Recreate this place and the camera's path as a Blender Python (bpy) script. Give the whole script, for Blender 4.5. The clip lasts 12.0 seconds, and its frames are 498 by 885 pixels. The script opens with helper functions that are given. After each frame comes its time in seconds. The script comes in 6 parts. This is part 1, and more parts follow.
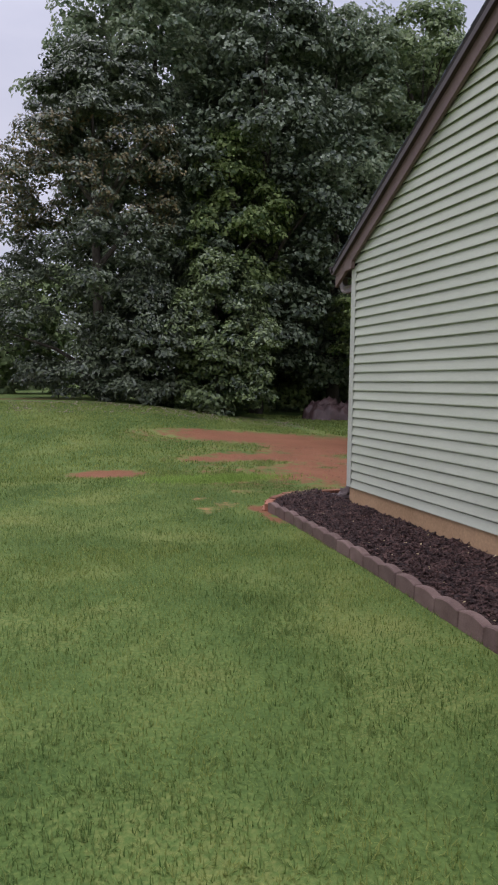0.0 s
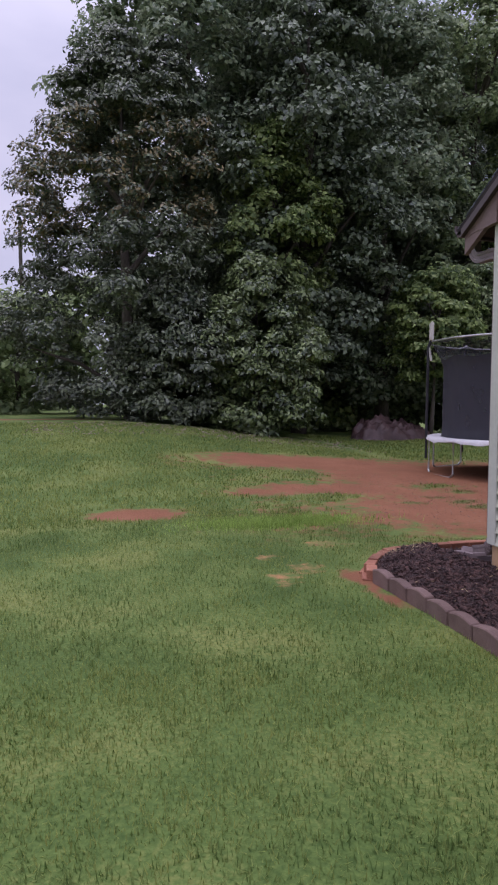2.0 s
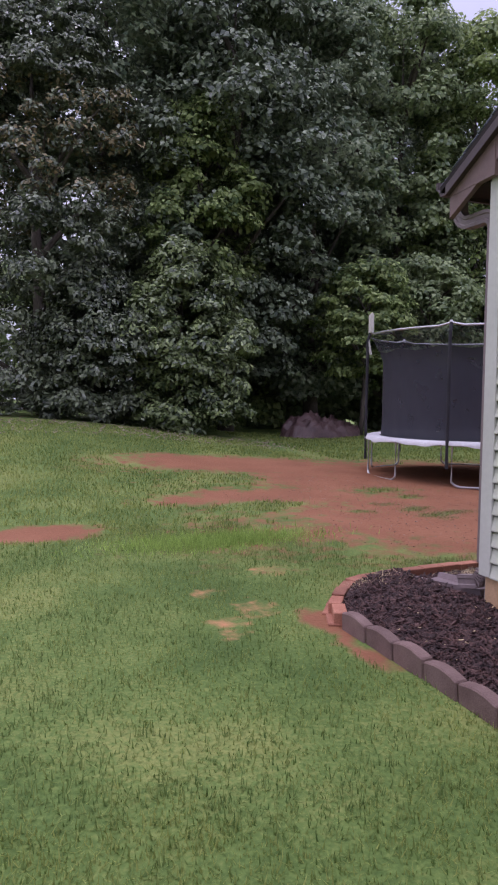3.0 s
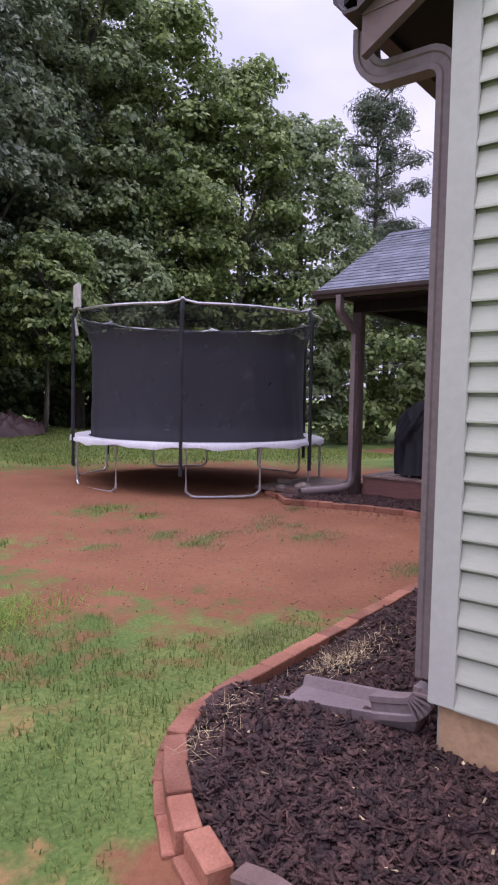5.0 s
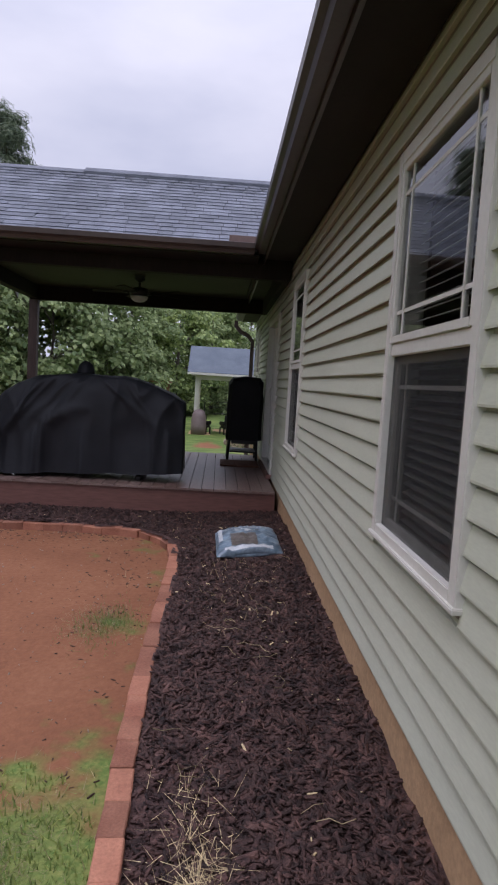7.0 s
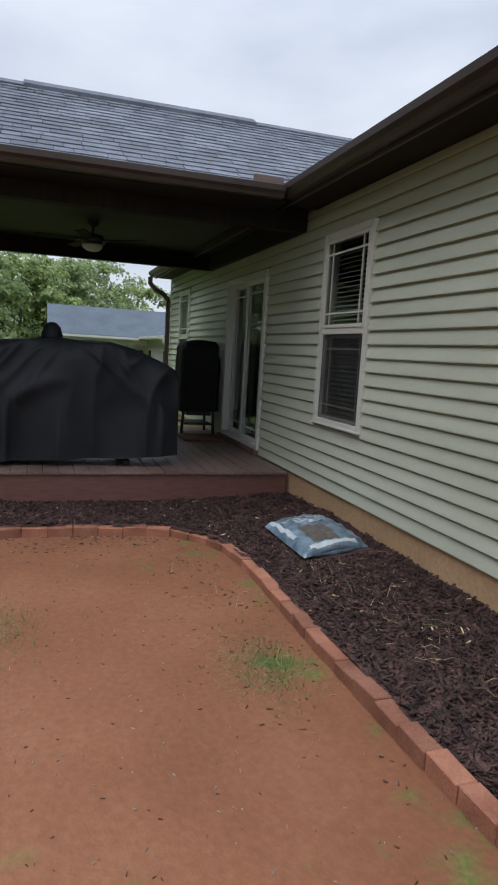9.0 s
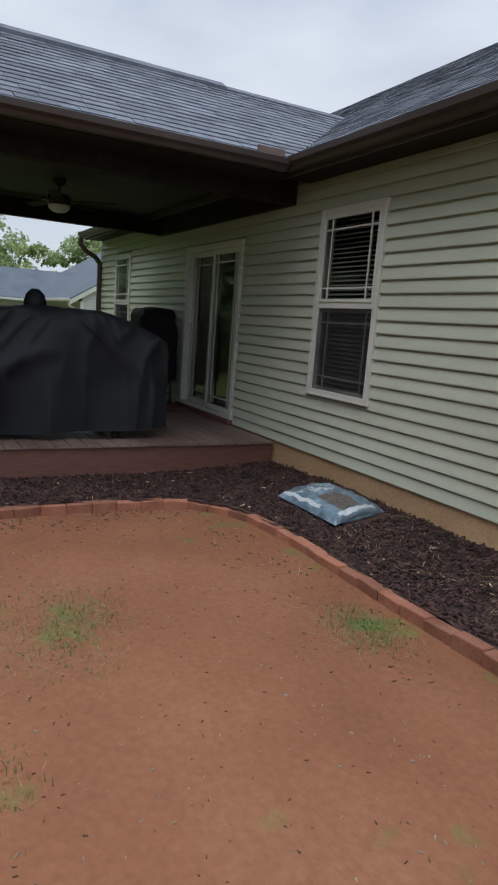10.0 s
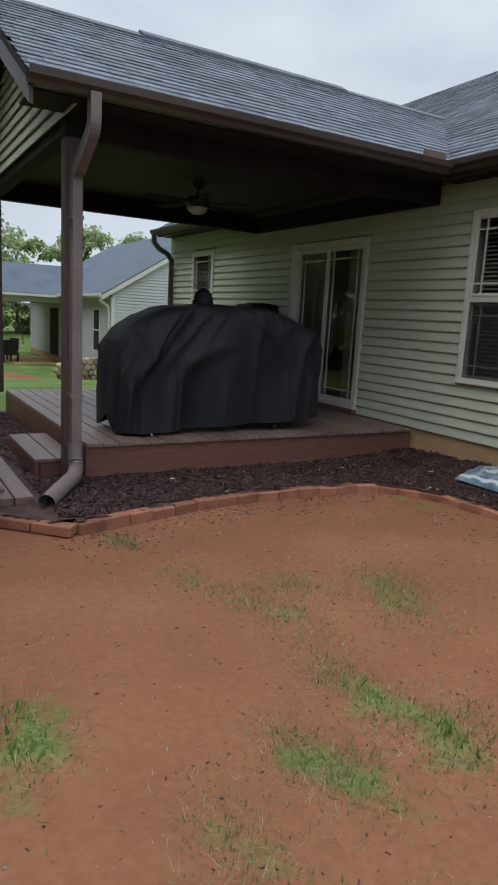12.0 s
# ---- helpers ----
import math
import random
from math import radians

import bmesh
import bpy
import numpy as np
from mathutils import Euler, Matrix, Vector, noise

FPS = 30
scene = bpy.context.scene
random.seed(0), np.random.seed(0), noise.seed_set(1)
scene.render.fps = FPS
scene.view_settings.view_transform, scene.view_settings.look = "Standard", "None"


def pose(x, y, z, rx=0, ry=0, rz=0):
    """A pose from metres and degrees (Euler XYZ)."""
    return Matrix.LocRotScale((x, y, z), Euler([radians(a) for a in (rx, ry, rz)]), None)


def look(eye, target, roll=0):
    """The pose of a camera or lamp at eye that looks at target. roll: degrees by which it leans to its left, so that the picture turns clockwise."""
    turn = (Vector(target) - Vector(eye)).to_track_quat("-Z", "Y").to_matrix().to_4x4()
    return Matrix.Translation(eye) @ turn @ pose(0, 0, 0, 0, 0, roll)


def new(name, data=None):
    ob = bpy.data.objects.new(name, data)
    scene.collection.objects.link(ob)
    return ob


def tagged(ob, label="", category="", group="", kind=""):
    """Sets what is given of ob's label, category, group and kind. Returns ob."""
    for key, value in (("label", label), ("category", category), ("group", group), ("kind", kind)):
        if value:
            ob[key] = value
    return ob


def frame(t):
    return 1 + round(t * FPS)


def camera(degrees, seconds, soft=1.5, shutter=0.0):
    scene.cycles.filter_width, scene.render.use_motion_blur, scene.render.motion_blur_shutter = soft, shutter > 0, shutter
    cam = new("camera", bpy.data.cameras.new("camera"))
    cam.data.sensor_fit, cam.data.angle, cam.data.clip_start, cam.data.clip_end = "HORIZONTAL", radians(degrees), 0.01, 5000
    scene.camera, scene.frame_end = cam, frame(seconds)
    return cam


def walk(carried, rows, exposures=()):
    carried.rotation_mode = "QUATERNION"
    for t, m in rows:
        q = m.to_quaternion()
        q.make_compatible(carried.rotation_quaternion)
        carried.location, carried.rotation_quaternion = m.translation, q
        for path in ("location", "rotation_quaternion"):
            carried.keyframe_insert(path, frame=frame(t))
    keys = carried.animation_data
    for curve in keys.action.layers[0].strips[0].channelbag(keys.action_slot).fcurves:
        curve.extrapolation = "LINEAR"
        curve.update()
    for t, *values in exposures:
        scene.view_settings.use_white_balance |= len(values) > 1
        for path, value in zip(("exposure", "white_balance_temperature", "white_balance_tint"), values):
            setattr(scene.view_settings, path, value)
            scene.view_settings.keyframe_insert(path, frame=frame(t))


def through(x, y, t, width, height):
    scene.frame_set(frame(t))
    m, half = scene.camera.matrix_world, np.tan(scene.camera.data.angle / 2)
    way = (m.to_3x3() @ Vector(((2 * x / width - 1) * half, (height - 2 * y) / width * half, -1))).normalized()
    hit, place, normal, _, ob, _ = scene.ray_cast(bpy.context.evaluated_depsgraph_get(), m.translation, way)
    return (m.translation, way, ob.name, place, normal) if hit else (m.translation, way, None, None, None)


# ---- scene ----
# camera and its walk
cam = camera(41.7, 12.0, soft=2.1)
PATH = [
    (0, (-0.463, -0.137, 1.609), (0.178, 1.749, 1.43), 0.7),
    (0.5, (-0.447, 0.498, 1.617), (0.128, 2.41, 1.49), 0.8),
    (1, (-0.389, 1.13, 1.589), (0.093, 3.068, 1.469), 0.7),
    (1.5, (-0.331, 1.783, 1.552), (0.168, 3.715, 1.43), 1.1),
    (2, (-0.177, 2.423, 1.539), (0.382, 4.34, 1.417), 0.2),
    (2.5, (-0.042, 3.032, 1.555), (0.599, 4.922, 1.427), 0.2),
    (4.5, (0.696, 5.595, 1.511), (2.07, 7.041, 1.372), 0.8),
    (5, (0.941, 6.154, 1.517), (2.508, 7.39, 1.377), 1.0),
    (5.5, (1.251, 6.634, 1.512), (3.02, 7.555, 1.352), 1.2),
    (6, (1.563, 7.063, 1.571), (3.435, 7.745, 1.398), 1.7),
    (6.5, (1.849, 7.469, 1.62), (3.826, 7.713, 1.445), 2.3),
    (8.5, (3.16, 9.12, 1.572), (5.087, 8.634, 1.35), 4.9),
    (9, (3.404, 9.627, 1.564), (5.29, 9.016, 1.297), 3.4),
    (9.5, (3.587, 10.152, 1.584), (5.402, 9.386, 1.24), 4.5),
    (10, (3.746, 10.703, 1.575), (5.474, 9.759, 1.223), 4.3),
    (10.5, (3.87, 11.207, 1.56), (5.38, 9.94, 1.22), 4.9),
    (11, (4.048, 11.663, 1.558), (5.483, 10.315, 1.213), 4.5),
    (11.5, (4.194, 12.038, 1.509), (5.808, 10.912, 1.158), 4.0),
    (12, (4.286, 12.476, 1.508), (5.982, 11.484, 1.133), 3.2),
]
# seconds, stops, kelvin, tint
EXPOSURES = [(0, -0.25, 6300, 20), (1.5, -0.30, 6150, 28), (2.5, -0.13, 6000, 34), (4.5, 0.32, 6050, 36), (5.5, 0.04, 6050, 34), (6.5, -0.05, 6150, 27), (8.5, 0.05, 6200, 8), (10.8, -0.13, 6250, 6), (12, -0.08, 6250, 5)]
walk(cam, [(t, look(eye, target, roll)) for t, eye, target, roll in PATH], EXPOSURES)

# ---- world and sun: an overcast morning ----
world = bpy.data.worlds.new("overcast_sky")
scene.world = world
world.use_nodes = True
wn, wl = world.node_tree.nodes, world.node_tree.links
wbg = wn["Background"]
sky = wn.new("ShaderNodeTexSky")
sky.sky_type, sky.sun_disc, sky.sun_elevation, sky.sun_rotation = "NISHITA", False, radians(59), radians(329)
sky_gain = wn.new("ShaderNodeVectorMath")
sky_gain.operation = "SCALE"
sky_gain.inputs[3].default_value = 0.09
wco = wn.new("ShaderNodeTexCoord")
wmap = wn.new("ShaderNodeMapping")
wmap.inputs["Scale"].default_value = (1.0, 1.0, 2.6)
cloud = wn.new("ShaderNodeTexNoise")
cloud.inputs["Scale"].default_value, cloud.inputs["Detail"].default_value = 2.2, 5.0
cramp = wn.new("ShaderNodeValToRGB")
cramp.color_ramp.elements[0].position, cramp.color_ramp.elements[0].color = 0.34, (0.59, 0.63, 0.74, 1)
cramp.color_ramp.elements[1].position, cramp.color_ramp.elements[1].color = 0.66, (0.84, 0.86, 0.93, 1)
wmix = wn.new("ShaderNodeMix")
wmix.data_type = "RGBA"
wmix.inputs[0].default_value = 0.88
wl.new(wco.outputs["Generated"], wmap.inputs[0])
wl.new(wmap.outputs[0], cloud.inputs["Vector"])
wl.new(cloud.outputs["Fac"], cramp.inputs[0])
wl.new(sky.outputs[0], sky_gain.inputs[0])
wl.new(sky_gain.outputs[0], wmix.inputs[6])
wl.new(cramp.outputs[0], wmix.inputs[7])
# an overcast dome is brightest overhead
wsep = wn.new("ShaderNodeSeparateXYZ")
wpow = wn.new("ShaderNodeMath")
wpow.operation = "POWER"
wpow.inputs[1].default_value = 4.0
wabs = wn.new("ShaderNodeMath")
wabs.operation = "MAXIMUM"
wabs.inputs[1].default_value = 0.0
wgain = wn.new("ShaderNodeMath")
wgain.operation = "MULTIPLY_ADD"
wgain.inputs[1].default_value, wgain.inputs[2].default_value = 3.4, 1.01
wdome = wn.new("ShaderNodeVectorMath")
wdome.operation = "SCALE"
wl.new(wco.outputs["Generated"], wsep.inputs[0])
wl.new(wsep.outputs[2], wabs.inputs[0])
wl.new(wabs.outputs[0], wpow.inputs[0])
wl.new(wpow.outputs[0], wgain.inputs[0])
wl.new(wmix.outputs[2], wdome.inputs[0])
wl.new(wgain.outputs[0], wdome.inputs[3])
wl.new(wdome.outputs[0], wbg.inputs[0])
wbg.inputs[1].default_value = 1.0
sun_data = bpy.data.lights.new("sun", "SUN")
sun_data.energy, sun_data.angle, sun_data.color = 0.85, radians(50), (1.0, 0.96, 0.9)
sun = new("sun", sun_data)
sun.matrix_world = look((-2.6, 4.3, 8.5), (0, 0, 0))
scene.view_settings.exposure = 0.0


# ---- materials ----
def pmat(name, c1, c2, rough=0.6, big=2.0, fine=60.0, bump=0.2, metal=0.0, stretch=(1, 1, 1), rand=0.0, island=0.0, spec=0.4, wear=0.35, local=False):
    """A surface whose colour wanders from c1 to c2 in patches, with fine grain and relief."""
    m = bpy.data.materials.new(name)
    m.use_nodes = True
    n, l = m.node_tree.nodes, m.node_tree.links
    b = n["Principled BSDF"]
    if local:
        where = n.new("ShaderNodeTexCoord").outputs["Object"]
    else:
        where = n.new("ShaderNodeNewGeometry").outputs["Position"]
    mp = n.new("ShaderNodeMapping")
    mp.inputs["Scale"].default_value = stretch
    l.new(where, mp.inputs[0])
    a = n.new("ShaderNodeTexNoise")
    a.inputs["Scale"].default_value, a.inputs["Detail"].default_value = big, 5.0
    f = n.new("ShaderNodeTexNoise")
    f.inputs["Scale"].default_value, f.inputs["Detail"].default_value = fine, 4.0
    for x in (a, f):
        l.new(mp.outputs[0], x.inputs["Vector"])
    r = n.new("ShaderNodeValToRGB")
    r.color_ramp.elements[0].position, r.color_ramp.elements[0].color = 0.32, (*c1, 1)
    r.color_ramp.elements[1].position, r.color_ramp.elements[1].color = 0.68, (*c2, 1)
    l.new(a.outputs["Fac"], r.inputs[0])
    g = n.new("ShaderNodeMapRange")
    g.inputs[1].default_value, g.inputs[2].default_value = 0.25, 0.75
    g.inputs[3].default_value, g.inputs[4].default_value = 1.0 - wear, 1.0 + wear
    l.new(f.outputs["Fac"], g.inputs[0])
    value = g.outputs[0]
    if rand or island:
        src = n.new("ShaderNodeObjectInfo").outputs["Random"] if rand else n.new("ShaderNodeNewGeometry").outputs["Random Per Island"]
        k = rand or island
        q = n.new("ShaderNodeMapRange")
        q.inputs[3].default_value, q.inputs[4].default_value = 1 - k, 1 + k
        l.new(src, q.inputs[0])
        mu = n.new("ShaderNodeMath")
        mu.operation = "MULTIPLY"
        l.new(value, mu.inputs[0])
        l.new(q.outputs[0], mu.inputs[1])
        value = mu.outputs[0]
    sc = n.new("ShaderNodeVectorMath")
    sc.operation = "SCALE"
    l.new(r.outputs[0], sc.inputs[0])
    l.new(value, sc.inputs[3])
    l.new(sc.outputs[0], b.inputs["Base Color"])
    b.inputs["Roughness"].default_value, b.inputs["Metallic"].default_value = rough, metal
    b.inputs["Specular IOR Level"].default_value = spec
    if bump:
        bp = n.new("ShaderNodeBump")
        bp.inputs["Strength"].default_value, bp.inputs["Distance"].default_value = bump, 0.01
        l.new(f.outputs["Fac"], bp.inputs["Height"])
        l.new(bp.outputs[0], b.inputs["Normal"])
    return m


def leafmat(name, c1, c2, rough=0.45, spec=0.35, through=0.25):
    """Leaves: each its own shade between c1 and c2, a little light passing through."""
    m = bpy.data.materials.new(name)
    m.use_nodes = True
    n, l = m.node_tree.nodes, m.node_tree.links
    b = n["Principled BSDF"]
    geo = n.new("ShaderNodeNewGeometry")
    big = n.new("ShaderNodeTexNoise")
    big.inputs["Scale"].default_value, big.inputs["Detail"].default_value = 0.55, 3.0
    l.new(geo.outputs["Position"], big.inputs["Vector"])
    ad = n.new("ShaderNodeMath")
    ad.operation = "ADD"
    l.new(geo.outputs["Random Per Island"], ad.inputs[0])
    l.new(big.outputs["Fac"], ad.inputs[1])
    r = n.new("ShaderNodeValToRGB")
    r.color_ramp.elements[0].position, r.color_ramp.elements[0].color = 0.35, (*c1, 1)
    r.color_ramp.elements[1].position, r.color_ramp.elements[1].color = 1.0, (*c2, 1)
    hv = n.new("ShaderNodeMath")
    hv.operation = "MULTIPLY"
    hv.inputs[1].default_value = 0.7
    l.new(ad.outputs[0], hv.inputs[0])
    l.new(hv.outputs[0], r.inputs[0])
    l.new(r.outputs[0], b.inputs["Base Color"])
    b.inputs["Roughness"].default_value, b.inputs["Specular IOR Level"].default_value = rough, spec
    t = n.new("ShaderNodeBsdfTranslucent")
    l.new(r.outputs[0], t.inputs["Color"])
    mx = n.new("ShaderNodeMixShader")
    mx.inputs[0].default_value = through
    l.new(b.outputs[0], mx.inputs[1])
    l.new(t.outputs[0], mx.inputs[2])
    l.new(mx.outputs[0], n["Material Output"].inputs[0])
    return m


def glassmat(name, tint=(0.85, 0.9, 0.9), rough=0.02):
    m = bpy.data.materials.new(name)
    m.use_nodes = True
    n, l = m.node_tree.nodes, m.node_tree.links
    n.remove(n["Principled BSDF"])
    tr, gl, mx, fr = n.new("ShaderNodeBsdfTransparent"), n.new("ShaderNodeBsdfGlossy"), n.new("ShaderNodeMixShader"), n.new("ShaderNodeFresnel")
    tr.inputs[0].default_value = (*tint, 1)
    gl.inputs["Roughness"].default_value = rough
    fr.inputs[0].default_value = 1.7
    l.new(fr.outputs[0], mx.inputs[0])
    l.new(tr.outputs[0], mx.inputs[1])
    l.new(gl.outputs[0], mx.inputs[2])
    l.new(mx.outputs[0], n["Material Output"].inputs[0])
    return m


def netmat(name, colour, solid):
    """Woven netting: threads with gaps too fine to see one by one."""
    m = bpy.data.materials.new(name)
    m.use_nodes = True
    n, l = m.node_tree.nodes, m.node_tree.links
    b = n["Principled BSDF"]
    b.inputs["Base Color"].default_value = (*colour, 1)
    b.inputs["Roughness"].default_value = 0.85
    geo = n.new("ShaderNodeNewGeometry")
    w = n.new("ShaderNodeTexNoise")
    w.inputs["Scale"].default_value = 3.0
    l.new(geo.outputs["Position"], w.inputs["Vector"])
    r = n.new("ShaderNodeMapRange")
    r.inputs[3].default_value, r.inputs[4].default_value = solid - 0.1, min(1.0, solid + 0.1)
    l.new(w.outputs["Fac"], r.inputs[0])
    tr, mx = n.new("ShaderNodeBsdfTransparent"), n.new("ShaderNodeMixShader")
    l.new(r.outputs[0], mx.inputs[0])
    l.new(tr.outputs[0], mx.inputs[1])
    l.new(b.outputs[0], mx.inputs[2])
    l.new(mx.outputs[0], n["Material Output"].inputs[0])
    return m


def groundmat():
    """Lawn, red clay and bare tan soil, laid out by the sheet's own soil and dry values."""
    m = bpy.data.materials.new("lawn_and_clay")
    m.use_nodes = True
    n, l = m.node_tree.nodes, m.node_tree.links
    b = n["Principled BSDF"]
    pos = n.new("ShaderNodeNewGeometry").outputs["Position"]

    def nz(scale, detail=5.0):
        x = n.new("ShaderNodeTexNoise")
        x.inputs["Scale"].default_value, x.inputs["Detail"].default_value = scale, detail
        l.new(pos, x.inputs["Vector"])
        return x.outputs["Fac"]

    def ramp(src, *stops):
        r = n.new("ShaderNodeValToRGB")
        for k, (p, c) in enumerate(stops):
            e = r.color_ramp.elements[k] if k < 2 else r.color_ramp.elements.new(p)
            e.position, e.color = p, (*c, 1)
        l.new(src, r.inputs[0])
        return r.outputs[0]

    def mix(f, a, c):
        x = n.new("ShaderNodeMix")
        x.data_type = "RGBA"
        l.new(f, x.inputs[0])
        l.new(a, x.inputs[6])
        l.new(c, x.inputs[7])
        return x.outputs[2]

    def math_(op, a, c):
        x = n.new("ShaderNodeMath")
        x.operation = op
        for k, v in enumerate((a, c)):
            if isinstance(v, (int, float)):
                x.inputs[k].default_value = v
            else:
                l.new(v, x.inputs[k])
        return x.outputs[0]

    grass = ramp(math_("ADD", math_("MULTIPLY", nz(0.9), 0.6), math_("MULTIPLY", nz(45, 3), 0.4)),
                 (0.36, (0.056, 0.100, 0.024)), (0.50, (0.105, 0.160, 0.040)), (0.64, (0.205, 0.228, 0.068)))
    clay = ramp(math_("ADD", math_("MULTIPLY", nz(1.3), 0.55), math_("MULTIPLY", nz(28, 6), 0.45)),
                (0.28, (0.172, 0.074, 0.040)), (0.5, (0.225, 0.097, 0.051)), (0.72, (0.272, 0.128, 0.070)))
    dry = ramp(nz(9.0), (0.35, (0.27, 0.18, 0.075)), (0.65, (0.40, 0.20, 0.095)))
    soil = n.new("ShaderNodeAttribute")
    soil.attribute_name = "soil"
    bare = n.new("ShaderNodeAttribute")
    bare.attribute_name = "bare"
    edge = math_("ADD", soil.outputs["Fac"], math_("MULTIPLY", math_("SUBTRACT", nz(5.0, 8), 0.5), 0.85))
    mr = n.new("ShaderNodeMapRange")
    mr.inputs[1].default_value, mr.inputs[2].default_value = 0.38, 0.60
    l.new(edge, mr.inputs[0])
    edge2 = math_("ADD", bare.outputs["Fac"], math_("MULTIPLY", math_("SUBTRACT", nz(9.0, 8), 0.5), 1.5))
    mr2 = n.new("ShaderNodeMapRange")
    mr2.inputs[1].default_value, mr2.inputs[2].default_value = 0.40, 0.85
    l.new(edge2, mr2.inputs[0])
    out = mix(mr2.outputs[0], mix(mr.outputs[0], grass, clay), dry)
    l.new(out, b.inputs["Base Color"])
    b.inputs["Roughness"].default_value, b.inputs["Specular IOR Level"].default_value = 0.9, 0.15
    bp = n.new("ShaderNodeBump")
    bp.inputs["Strength"].default_value, bp.inputs["Distance"].default_value = 0.5, 0.02
    l.new(math_("ADD", nz(40, 6), math_("MULTIPLY", nz(6, 4), 0.8)), bp.inputs["Height"])
    l.new(bp.outputs[0], b.inputs["Normal"])
    return m


SIDING = pmat("sage_vinyl_siding", (0.475, 0.49, 0.392), (0.535, 0.55, 0.445), 0.5, 0.8, 25, 0.06, stretch=(1, 1, 6), rand=0.02, wear=0.05)
CORNER = pmat("sage_corner_vinyl", (0.50, 0.50, 0.435), (0.555, 0.555, 0.485), 0.5, 1.5, 30, 0.05, wear=0.05)
WHITE = pmat("white_vinyl", (0.60, 0.585, 0.53), (0.68, 0.665, 0.61), 0.42, 1.5, 40, 0.04, wear=0.05)
BROWN = pmat("brown_painted_metal", (0.052, 0.035, 0.031), (0.074, 0.053, 0.047), 0.38, 1.2, 30, 0.05, wear=0.12)
FASCIA = pmat("brown_fascia", (0.150, 0.096, 0.084), (0.185, 0.122, 0.106), 0.5, 1.2, 30, 0.05, wear=0.1)
SPOUT = pmat("brown_downspout", (0.165, 0.125, 0.122), (0.225, 0.175, 0.170), 0.4, 2.0, 40, 0.06, wear=0.15)
# Soffit and ceiling colours near black: shade under the roofs is painted in.
SOFFIT = pmat("soffit_shade_darkened", (0.016, 0.012, 0.010), (0.024, 0.018, 0.015), 0.7, 1.5, 30, 0.05, wear=0.1, spec=0.2)
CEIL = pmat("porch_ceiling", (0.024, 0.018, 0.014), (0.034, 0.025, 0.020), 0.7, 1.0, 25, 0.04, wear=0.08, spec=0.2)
# Beam stain deepened well below the post's, porch shade put into the colour.
BEAM = pmat("stained_beam_shade_deepened", (0.013, 0.009, 0.008), (0.022, 0.015, 0.013), 0.75, 2.0, 45, 0.2, stretch=(1, 1, 0.2), wear=0.25, spec=0.15)
FOUND = pmat("tan_foundation", (0.40, 0.25, 0.135), (0.50, 0.32, 0.18), 0.85, 1.6, 40, 0.3, wear=0.15)
SHINGLE = pmat("slate_grey_shingle", (0.105, 0.115, 0.140), (0.165, 0.178, 0.212), 0.85, 3.0, 180, 0.5, rand=0.20, wear=0.35)
SHINGLE2 = pmat("slate_grey_shingle_far", (0.105, 0.115, 0.140), (0.165, 0.178, 0.212), 0.85, 3.0, 180, 0.5, island=0.24, wear=0.35)
DECKW = pmat("stained_deck_wood", (0.150, 0.092, 0.075), (0.235, 0.165, 0.140), 0.42, 2.5, 50, 0.25, stretch=(0.15, 1, 1), rand=0.12, wear=0.25, spec=0.5)
DECKF = pmat("stained_deck_face", (0.120, 0.052, 0.042), (0.165, 0.076, 0.060), 0.5, 1.5, 45, 0.2, stretch=(1, 0.15, 1), wear=0.2)
POSTM = pmat("stained_post", (0.075, 0.050, 0.044), (0.125, 0.088, 0.078), 0.6, 2.0, 45, 0.25, stretch=(1, 1, 0.12), wear=0.3)
CLOTH = pmat("black_grill_cover", (0.010, 0.011, 0.014), (0.019, 0.021, 0.026), 0.6, 2.0, 220, 0.1, wear=0.2, spec=0.28)
CLOTH2 = pmat("black_smoker_cover", (0.007, 0.007, 0.008), (0.013, 0.013, 0.014), 0.7, 2.0, 220, 0.1, wear=0.2, spec=0.25)
BLACK = pmat("black_metal", (0.012, 0.012, 0.012), (0.02, 0.02, 0.02), 0.45, 3, 60, 0.05, wear=0.1)
STEEL = pmat("galvanised_tube", (0.42, 0.42, 0.43), (0.56, 0.56, 0.57), 0.35, 3, 60, 0.05, metal=0.7, wear=0.15)
PAD = pmat("grey_pad_vinyl", (0.50, 0.49, 0.50), (0.62, 0.61, 0.62), 0.55, 2.0, 30, 0.1, wear=0.12)
FOAM = pmat("dark_pole_sleeve", (0.02, 0.02, 0.024), (0.035, 0.035, 0.04), 0.8, 3, 60, 0.1, wear=0.1)
NET = netmat("dark_safety_net", (0.034, 0.034, 0.044), 0.87)
NETTOP = netmat("open_top_net", (0.020, 0.020, 0.024), 0.5)
MAT_T = pmat("black_jump_mat", (0.012, 0.012, 0.013), (0.02, 0.02, 0.02), 0.8, 2, 90, 0.1, wear=0.1)
BRICK = pmat("red_clay_brick", (0.235, 0.090, 0.054), (0.350, 0.155, 0.096), 0.85, 5.0, 90, 0.4, rand=0.28, wear=0.2)
SCALLOP = pmat("brown_concrete_edging", (0.125, 0.078, 0.066), (0.185, 0.122, 0.104), 0.85, 6.0, 90, 0.35, rand=0.15, wear=0.14)
MULCH = pmat("dark_mulch", (0.024, 0.011, 0.010), (0.084, 0.043, 0.035), 0.78, 14, 80, 0.9, island=0.55, wear=0.5)
STRAW = pmat("dry_straw", (0.42, 0.32, 0.17), (0.58, 0.46, 0.27), 0.7, 8, 60, 0.0, island=0.35, wear=0.15)
